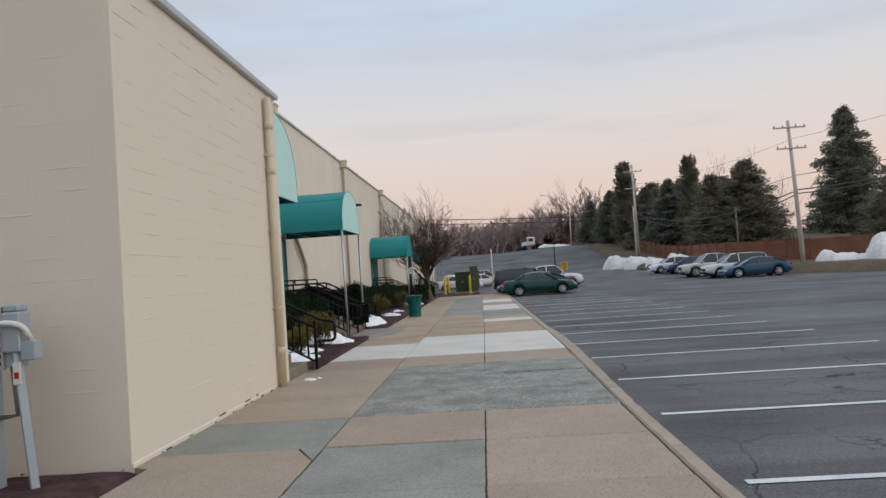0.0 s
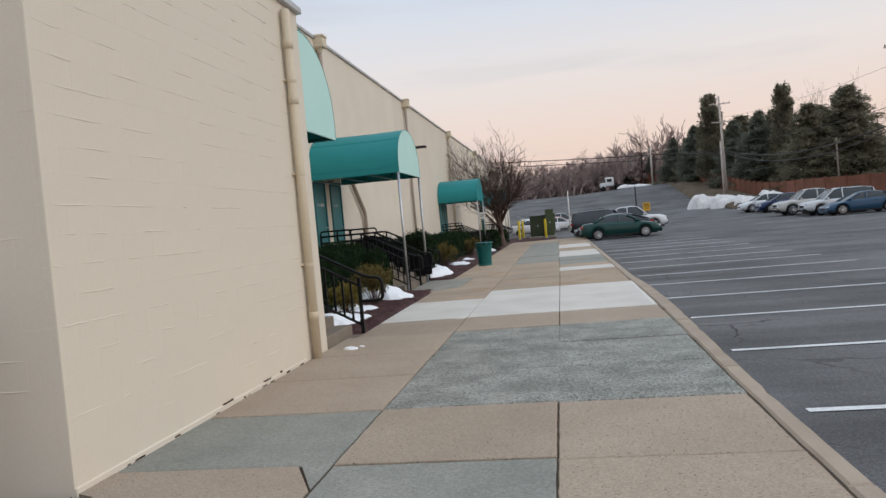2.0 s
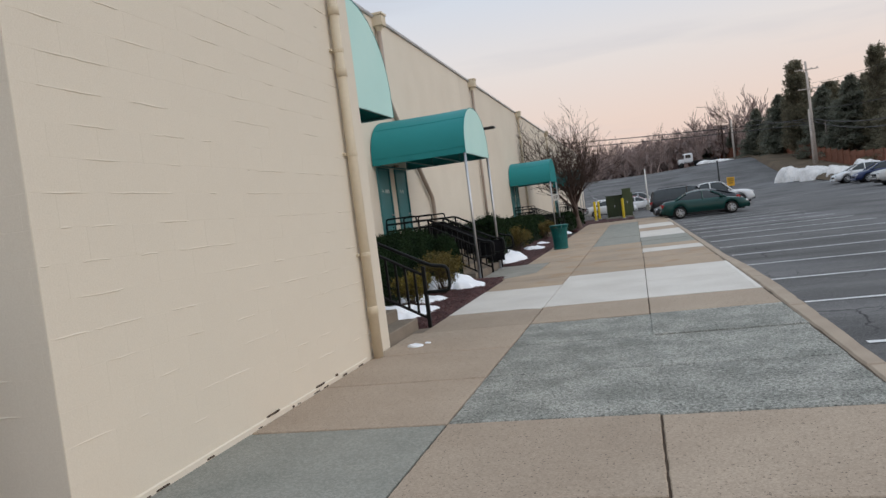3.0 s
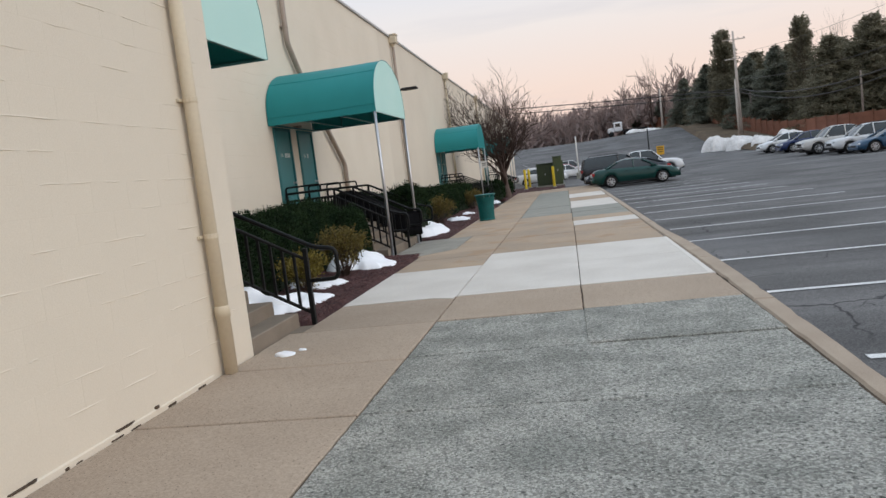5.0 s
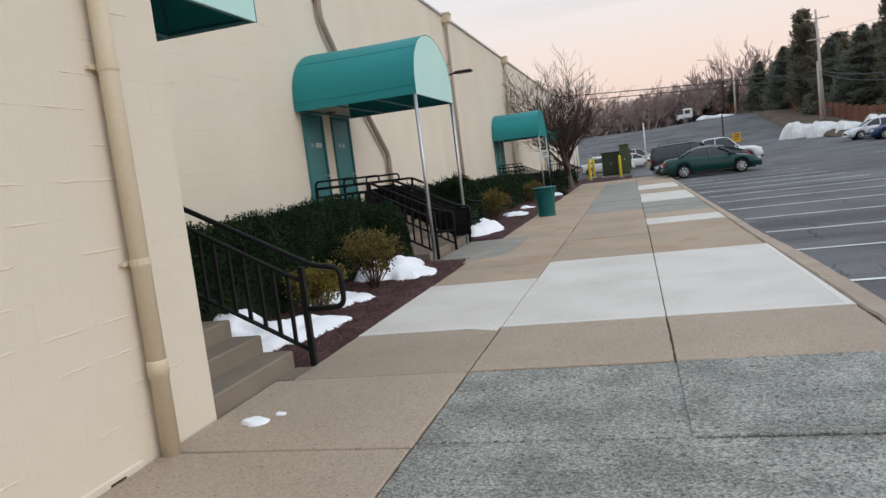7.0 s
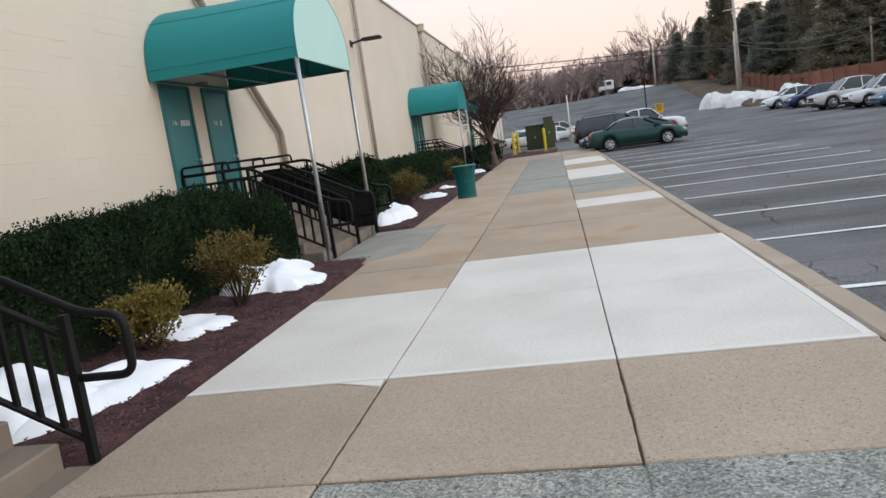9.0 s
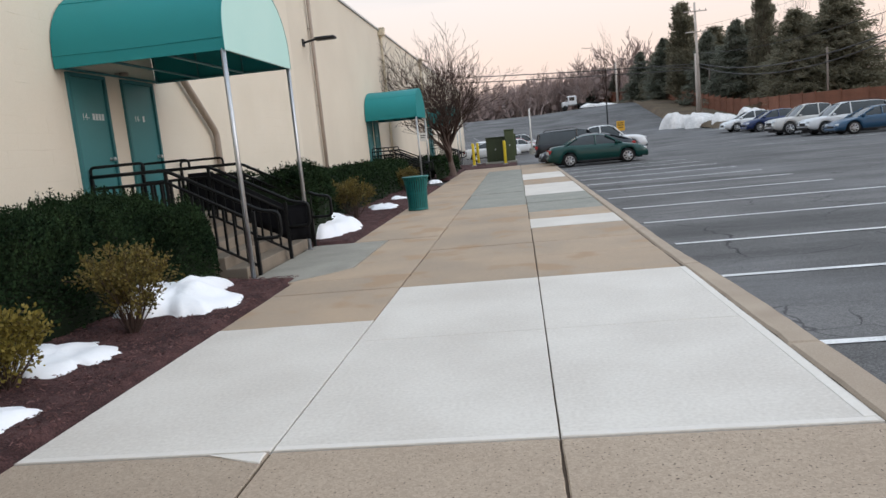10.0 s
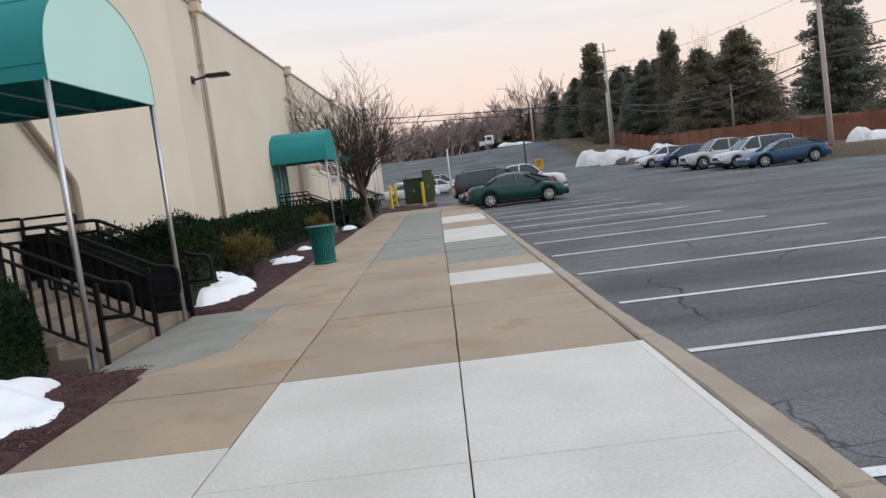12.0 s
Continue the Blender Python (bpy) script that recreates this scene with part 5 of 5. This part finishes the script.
car("sedan", GREEN_CAR, (1.22, 45.9, -0.13), 1.5, "dark green older sedan parked with its tail to the kerb")
car("suv", BLACK_CAR, (0.75, 51.2, -0.13), 0, "black boxy estate car with roof rails in a parking bay")
car("coupe", GREY_CAR, (5.65, 48.9, -0.13), 183, "slate grey saloon parked beside the green sedan")
car("pickup", WHITE_CAR, (2.2, 58.0, -0.13), 0, "white pickup truck in a parking bay", "pickup_truck")
car("coupe", BLUE_CAR, gz3(22.1, 54.2), 181, "steel blue sports sedan parked before the fence")
car("suv", SILVER_CAR, gz3(21.7, 57.2), 181, "silver sport utility car parked in a row")
car("pickup", BEIGE_CAR, gz3(21.6, 60.3), 181, "silver pickup truck with a double cab in a row", "pickup_truck")
car("hatch", NAVY_CAR, gz3(20.9, 67.6), 181, "deep blue hatchback parked in a row")
car("hatch", WHITE_CAR, gz3(20.2, 70.8), 181, "white compact car parked near snow piles")
for i, (x, y, k, c, lb) in enumerate(((-3.4, 80, "hatch", WHITE_CAR, "white"), (-2.4, 78, "sedan", WHITE_CAR, "white"), (-2.3, 82, "hatch", RED_CAR, "red"), (-2.1, 86, "suv", SILVER_CAR, "silver"), (-2.0, 90, "sedan", RED_CAR, "red"), (-4.6, 70, "sedan", SILVER_CAR, "silver"))):
    car(k, c, gz3(x, y), 95 if i == 0 else 0, "%s car in the far rows of the car park" % lb)
car("sedan", SILVER_CAR, gz3(33.5, 40.5), 182, "silver car parked at the edge of the lot")

# ---- signs and posts in the car park ----
sg = thing("warning_sign", "orange rectangular sign on a thin post", "sign", at=gz3(7.15, 64))
part("post", Shape().box(-0.03, -0.03, -0.1, 0.03, 0.03, 1.5, 0.006), TRIM, sg)
part("board", Shape().box(-0.28, -0.06, 1.3, 0.28, -0.035, 1.98, 0.006), SIGN, sg)
part("text_bar", Shape().box(-0.2, -0.066, 1.82, 0.2, -0.0605, 1.88).box(-0.2, -0.066, 1.67, 0.2, -0.0605, 1.73).box(-0.16, -0.066, 1.5, 0.16, -0.0605, 1.56), TRIM, sg)
for x, y, h, m in ((6.75, 68, 3.5, TRIM), (1.0, 76, 4.0, PVC)):
    ob = thing("lot_post", "slim upright post standing in the car park", "post", at=gz3(x, y))
    part("shaft", Shape().lathe(0, 0, [(0.07, -0.1), (0.055, h)], 10), m, ob, smooth=True)
    part("base_block", Shape().lathe(0, 0, [(0.25, -0.05), (0.25, 0.5), (0.2, 0.55)], 14), GREY, ob)

truck = thing("tow_truck", "white flatbed truck standing on the far crest", "truck", at=gz3(9.4, 139), rz=5)
truck.scale = (0.78, 0.78, 0.85)
part("cab", Shape().box(-1.0, -1.1, 0.9, 0.9, 1.1, 2.8, 0.2), WHITE_CAR, truck)
part("bonnet", Shape().box(-2.2, -0.9, 0.7, -1.0, 0.9, 1.7, 0.15), WHITE_CAR, truck)
part("windscreen", Shape().box(-1.04, -0.95, 1.8, -0.99, 0.95, 2.55, 0.01), GLASS, truck)
part("side_window", Shape().box(-0.7, -1.13, 1.8, 0.4, -1.098, 2.5, 0.01), GLASS, truck)
part("flatbed", Shape().box(1.0, -1.15, 0.9, 6.2, 1.15, 1.15, 0.03), TRIM, truck)
for x in (-1.6, 1.8, 4.6):
    for sy in (-1, 1):
        part("wheel", Shape().lathe(x, 0.5, [(0.25, sy * 0.8), (0.5, sy * 0.8), (0.5, sy * 1.05), (0.25, sy * 1.08)], 18, "y"), RUBBER, truck, smooth=True)

# ---- bank, fence and snow piles ----
FENCE_LINE = ((52, 40), (37, 56), (29, 66), (25, 76), (23.5, 92), (22.8, 115), (22, 142), (10, 165))


def bank():
    s = Shape()
    inner = ((30, 36), (24.5, 50), (21.8, 60), (20.2, 70), (18.4, 82), (17.6, 100), (18, 120), (19, 140), (8, 160))
    outer = ((120, 0), (110, 60), (90, 100), (80, 130), (70, 160), (65, 190), (60, 220), (55, 250), (40, 260))
    rows = 10
    v = []
    for j in range(rows):
        t = j / (rows - 1)
        for (a, b), (c, d) in zip(inner, outer):
            x, y = a + (c - a) * t ** 2, b + (d - b) * t ** 2
            v.append((x, y, ground_z(x, y) + 0.012 + (0.55 * smoothstep(0, 0.12, t) if t else -0.05) + 0.12 * noise.noise((x * 0.4, y * 0.4, 2)) * (t > 0)))
    n = len(inner)
    s.add(v, [(j * n + i, j * n + i + 1, j * n + n + i + 1, j * n + n + i) for j in range(rows - 1) for i in range(n - 1)])
    return tagged(part("grass_bank", s, TURF, smooth=True), "brown winter grass bank behind the car park", "grass bank", kind="structure")


bank()
fence = thing("fence", "red-brown stained board fence along the lot's edge", "fence")
for (ax, ay), (bx, by) in zip(FENCE_LINE, FENCE_LINE[1:]):
    d = math.hypot(bx - ax, by - ay)
    k = max(1, round(d / 2.4))
    for i in range(k):
        x0, y0 = ax + (bx - ax) * i / k, ay + (by - ay) * i / k
        z = ground_z(x0, y0) + 0.45
        ang = math.degrees(math.atan2(by - ay, bx - ax))
        L = d / k
        s = Shape()
        for b in range(16):
            u = L * b / 16
            h = 2.0 + random.uniform(-0.015, 0.015)
            s.box(u + 0.004, -0.012 + (b % 2) * 0.012, -0.3, u + L / 16 - 0.004, 0.006 + (b % 2) * 0.012, h)
        s.box(0, 0.02, 0.4, L, 0.06, 0.5).box(0, 0.02, 1.6, L, 0.06, 1.7).box(-0.05, -0.04, -0.4, 0.05, 0.08, 2.08)
        p = part("fence_panel", s, FENCE, fence)
        p.matrix_basis = pose(x0, y0, z, 0, 0, ang)

for i, (x, y, rx, ry, h) in enumerate(((17.4, 91, 2.4, 2.4, 1.6), (19.6, 89, 2.4, 2.4, 1.4), (20.6, 86, 2.0, 2.6, 1.3), (22.4, 83, 2.2, 2.6, 1.5), (24.0, 80, 1.6, 2.6, 1.1), (29.5, 60.5, 2.6, 2.4, 1.3), (32.5, 58.5, 3.2, 2.8, 2.5), (36.5, 56.0, 3.0, 2.6, 1.6), (-17, 112, 5, 4, 1.1), (14, 138, 3, 2, 0.5))):
    snow(x, y, rx, ry, h, 60 + i, SNOW_OLD, z=ground_z(x, y) - 0.02, label="ploughed pile of dirty snow beside the lot")


# ---- utility poles and wires ----
def utility_pole(x, y, h, arms, lean=0.0, k=1.0, wood=POLE, label="weathered wooden utility pole with cross-arms"):
    z = ground_z(x, y) + 0.3
    ob = thing("utility_pole", label, "utility pole", "utility poles", (x, y, z))
    part("shaft", Shape().tube([(0, 0, -0.8), (lean * h * 0.5, 0, h * 0.5), (lean * h, 0, h)], [0.19 * k, 0.16 * k, 0.12 * k], 12), wood, ob, smooth=True)
    for a, w in arms:
        arm = part("cross_arm", Shape().box(lean * a - w / 2, -0.2, a - 0.06, lean * a + w / 2, -0.1, a + 0.06, 0.01), POLE, ob)
        for u in (-0.46, -0.2, 0.2, 0.46):
            part("insulator", Shape().lathe(lean * a + u * w, -0.15, [(0.03, a + 0.06), (0.05, a + 0.1), (0.03, a + 0.14), (0.05, a + 0.18), (0.01, a + 0.22)], 8), TRIM, arm)
    return z


P2, P1, P3 = (26.0, 60.5), (21.3, 100.0), (17.2, 140.0)
z2 = utility_pole(*P2, 11.9, ((11.3, 2.6), (9.6, 2.4)), lean=-0.03)
z1 = utility_pole(*P1, 12.9, ((11.9, 2.6), (9.6, 2.4)), lean=-0.012)
utility_pole(P1[0] - 0.45, P1[1] - 0.5, 7.2, (), k=0.7, label="short wooden stub pole lashed beside a taller one")
z3 = utility_pole(*P3, 6.6, (), label="plain wooden pole on the crest")
for x, y, h in ((28.0, 81, 6.0), (27.3, 91, 5.6), (30.9, 108, 7.4), (24.5, 108, 5.0), (23.5, 125, 4.6)):
    utility_pole(x, y, h, (), k=0.6, wood=POST_WOOD, label="short wooden post behind the fence")
PL = (-60.0, 84.0)
PR = (34.0, 20.0)
cables = thing("overhead_cables", "black overhead cables slung between the poles", "cables")


def cable(a, b, sag, r=0.02):
    pts = []
    for i in range(25):
        t = i / 24
        p = Vector(a).lerp(Vector(b), t)
        p.z -= sag * 4 * t * (1 - t)
        pts.append(p)
    part("cable", Shape().tube(pts, r, 5), WIRE, cables)


for h, r, s in ((6.2, 0.05, 1.5), (5.9, 0.045, 1.9), (7.4, 0.025, 0.8), (10.4, 0.012, 0.6)):
    cable((*P2, z2 + h), (*P1, z1 + h - 0.2), s, r)
    cable((*P2, z2 + h), (*PR, 1 + h), 0.7, r)
for h, r in ((6.0, 0.05), (5.4, 0.045)):
    cable((*P1, z1 + h), (*PL, h + 6.8), 0.9, r)
cable((*P1, z1 + 5.6), (*P3, z3 + 7.6), 0.6, 0.03)


# ---- conifers and far woods ----
def conifer(seed, height, width, material, label, group, slim=False, full=0.72):
    """An evergreen of drooping boughs in uneven tiers."""
    rng = np.random.default_rng(seed)
    ob = thing("conifer", label, "tree", group)
    part("trunk", Shape().tube([(0, 0, -0.5), (0, 0, height * 0.5), (0, 0, height * 0.97)], [0.22, 0.14, 0.03], 8), BARK, ob, smooth=True)
    P, D = [], []
    z = height * 0.05
    while z < height * 0.985:
        u = z / height
        r = width * ((1 - u) ** (full if not slim else 0.45)) + 0.12
        for i in range(int(7 + 7 * (1 - u))):
            a = rng.uniform(0, 6.283)
            rr = r * rng.uniform(0.40, 1.22)
            lift = rng.uniform(-0.32, -0.08) if not slim else rng.uniform(0.4, 0.9)
            n = int(20 + rr * 58)
            t = rng.random(n) ** 0.7
            side = rng.normal(0, 1, n) * (0.20 * rr * (1 - 0.75 * t) + 0.04)
            x = math.cos(a) * rr * t - math.sin(a) * side
            y = math.sin(a) * rr * t + math.cos(a) * side
            h = z + lift * rr * t * t + 0.10 * rr * t ** 4 - np.abs(side) * 0.25 + rng.normal(0, 0.14, n)
            P.append(np.stack([x, y, h], 1))
            D.append(np.stack([math.cos(a) - np.sign(side) * math.sin(a) * 0.6, math.sin(a) + np.sign(side) * math.cos(a) * 0.6, np.full(n, lift * 1.2)], 1))
        z += rng.uniform(0.16, 0.30)
    s = leaves(Shape(), np.concatenate(P), np.concatenate(D), 0.26, rng, 0.6, 0.17)
    part("crown", s, material, ob)
    return ob


spruce = conifer(41, 11, 3.6, FIR, "tall dark green spruce behind the fence", "conifers")
cypress = conifer(42, 11, 3.6, FIR2, "dense olive green evergreen behind the fence", "conifers", full=0.62)
slim = conifer(43, 11, 1.5, FIR2, "narrow columnar evergreen behind the fence", "conifers", True)
# model, x, y, height, spread against the model's
SITES = ((spruce, 58.5, 118, 19.8, 1.95), (spruce, 45, 71, 13, 1.6), (spruce, 52, 78, 15, 1.6), (cypress, 27.8, 88, 10.4, 1.25), (cypress, 31.6, 87.5, 11.9, 1.5), (slim, 29.0, 101, 13.4, 1.25), (cypress, 33, 101, 10.5, 1.5),
         (spruce, 27.0, 105, 10.4, 1.25), (cypress, 30.5, 110, 10.5, 1.4), (spruce, 25.4, 112, 9.4, 1.15), (cypress, 28, 118, 10.0, 1.4), (slim, 23.4, 117, 13.4, 1.5), (spruce, 22.8, 127, 9.0, 1.1), (spruce, 25.6, 124, 9.4, 1.2), (cypress, 24, 134, 8.6, 1.15), (spruce, 20.8, 137, 7.6, 0.95), (cypress, 58, 72, 12, 1.7), (cypress, 31.0, 94, 9.6, 1.4), (cypress, 41.5, 73, 9.8, 1.5), (cypress, 29.6, 103, 8.8, 1.3), (cypress, 26.4, 118, 8.4, 1.2), (spruce, 18.5, 152, 5.5, 0.6), (spruce, 14.0, 156, 4.5, 0.6))
used = set()
for i, (ob, x, y, tall, wide) in enumerate(SITES):
    m = pose(x, y, ground_z(x, y) + 0.4, 0, 0, 47 * i) @ Matrix.Diagonal((wide, wide * (0.92 + 0.04 * (i % 4)), tall / 11, 1))
    if ob in used:
        copy_thing(ob, m @ Matrix.Diagonal([1 / v for v in ob.scale] + [1]))
    else:
        used.add(ob)
        ob.matrix_basis = m


def far_wood():
    """Leafless woods on the crest: many trunks with fine twigs."""
    rng = np.random.default_rng(77)
    models = []
    for k in range(4):
        limbs = branch_tree(np.random.default_rng(90 + k), 9, 0.5, (5, 4, 3, 3), 4, 0.16, up=0.5, low=0.3)
        s = Shape()
        for pts, rs, lv in limbs:
            s.tube(pts, [max(a, 0.028) for a in rs], 4 if lv < 2 else 3, False)
        v = np.array(s.v)
        v *= 9 / v[:, 2].max()
        models.append((v, np.array(s.f, dtype=object)))
    out = Shape()
    tall = {0: (20.5, 152, 1.35), 1: (23.2, 152, 1.6)}
    for i in range(240):
        t = rng.random()
        x = -95 + 118 * t
        y = 146 + rng.uniform(0, 40) + max(0, -x - 20) * 0.2
        if x < -12:
            y -= 26 * min(1, (-x - 12) / 40)
        v, f = models[rng.integers(4)]
        k = rng.uniform(0.5, 0.95) * (1.0 if rng.random() < 0.97 else 1.35)
        if i in tall:
            x, y, k = tall[i]
        a = rng.uniform(0, 6.28)
        c, s_ = math.cos(a), math.sin(a)
        z = ground_z(x, y) - 0.2
        w = np.stack([(v[:, 0] * c - v[:, 1] * s_) * k + x, (v[:, 0] * s_ + v[:, 1] * c) * k + y, v[:, 2] * k + z], 1)
        b = len(out.v)
        out.v += [tuple(p) for p in w.tolist()]
        out.f += [tuple(b + i for i in q) for q in f]
    return tagged(part("far_wood", out, HAZY_BARK), "leafless brown woods along the far crest", "woods", kind="stuff")


far_wood()


def brush():
    """Dense brown undergrowth at the foot of the far woods."""
    rng = np.random.default_rng(78)
    n = 26000
    x = rng.uniform(-110, 26, n)
    y = 150 + rng.uniform(0, 34, n) - np.where(x < -12, 24 * np.minimum(1, (-x - 12) / 40), 0)
    hgt = 4.6 + 1.6 * np.sin(x * 0.13) + 1.0 * np.sin(x * 0.41 + 1)
    z = np.array([ground_z(a, b) for a, b in zip(x, y)]) + rng.random(n) ** 1.3 * hgt
    p = np.stack([x, y, z], 1)
    return tagged(part("far_brush", leaves(Shape(), p, np.tile((0, 0, 1.0), (n, 1)), 1.1, rng, 0.5), HAZY_BARK), "tangled brown brush below the far woods", "brush", kind="stuff")


brush()
for x, y, h, i in ((16.5, 149, 15.0, 1), (11.8, 150, 11.5, 2), (33, 104, 14.5, 3), (36, 92, 14.5, 4), (18, 146, 10, 5), (30.5, 100, 13.5, 6), (5, 152, 10, 7)):
    bare_tree(x, y, h, 300 + i, "tall leafless tree against the dusk sky", (6, 4, 3, 3, 2), 5, 0.42, 0.17, ground_z(x, y), 0.36, 0.62)

# ---- wing wall, block by block ----
SHARED = {}


def lay(b):
    """One painted block as a part of the wing's wall; alike blocks share a mesh."""
    lo = b.v[0]
    key = tuple(round(c - o, 4) for p in (b.v[2], b.v[8]) for c, o in zip(p, lo))
    if key not in SHARED:
        k = Shape()
        k.v, k.f = [tuple(c - o for c, o in zip(p, lo)) for p in b.v], b.f
        SHARED[key] = k.mesh("block", WALL)
    part("block", SHARED[key], WALL, block_wall).location = lo


masonry(None, "y", BX, 1, BY0, BY1, 0.0, BTOP, lay)

# crumbling mortar where the wall meets the walk
for y in (6.95, 7.05, 7.62, 8.35, 8.52, 8.66, 8.95, 9.05, 9.4, 9.48, 9.62, 9.95, 10.1, 10.55):
    k = random.uniform(0.06, 0.26)
    h = random.uniform(0.006, 0.02)
    z = random.choice((0.0, 0.003, 0.044))
    s = Shape().prism([(BX - 0.004, y), (BX + 0.019, y + 0.01), (BX + 0.021, y + k * 0.6), (BX - 0.004, y + k)], z, z + h, 0.004)
    part("mortar_gap", s, JOINT, block_wall)


def ridges(along, fixed, out, a0, a1, z0, z1, count, seed):
    """Sloppy mortar ridges under the paint, in broken lines along the courses."""
    rng = random.Random(seed)
    s = Shape()
    for _ in range(count):
        z = -0.11 + CH * rng.randrange(int((z0 + 0.11) / CH) + 1, int((z1 + 0.11) / CH))
        a, l = rng.uniform(a0, a1 - 0.5), rng.uniform(0.06, 0.42)
        n = 5
        top, low, edge = [], [], []
        for i in range(n + 1):
            t = i / n
            swell = math.sin(math.pi * t) ** 0.5 if 0 < t < 1 else 0.0
            w = z + rng.uniform(-0.003, 0.003)
            h, d = 0.0015 + 0.0055 * swell * rng.uniform(0.6, 1.2), 0.0034 + 0.0045 * swell * rng.uniform(0.5, 1.2)
            u = a + l * t
            top.append((u, w + h, 0.0018))
            edge.append((u, w - h * 0.2, d))
            low.append((u, w - h, 0.0018))
        pts = top + edge + low
        m = n + 1
        f = [(i, i + 1, m + i + 1, m + i) for i in range(n)] + [(m + i, m + i + 1, 2 * m + i + 1, 2 * m + i) for i in range(n)]
        v = [(fixed + out * d, u, w) if along == "y" else (u, fixed + out * d, w) for u, w, d in pts]
        s.add(v, f if (along == "y") == (out > 0) else [tuple(reversed(q)) for q in f])
    return s


for face in (ridges("y", BX, 1, BY0, BY1, 0.1, BTOP, 210, 1), ridges("x", BY0, -1, -9.0, BX, 0.1, BTOP, 190, 2)):
    tagged(part("mortar_ridges", face, WALL, block_wall), kind="stuff")
tagged(part("mortar_ridges", ridges("y", WX, 1, BY1 + 0.1, 19.5, 1.2, TOP, 150, 3), WALL, rear_wall), kind="stuff")
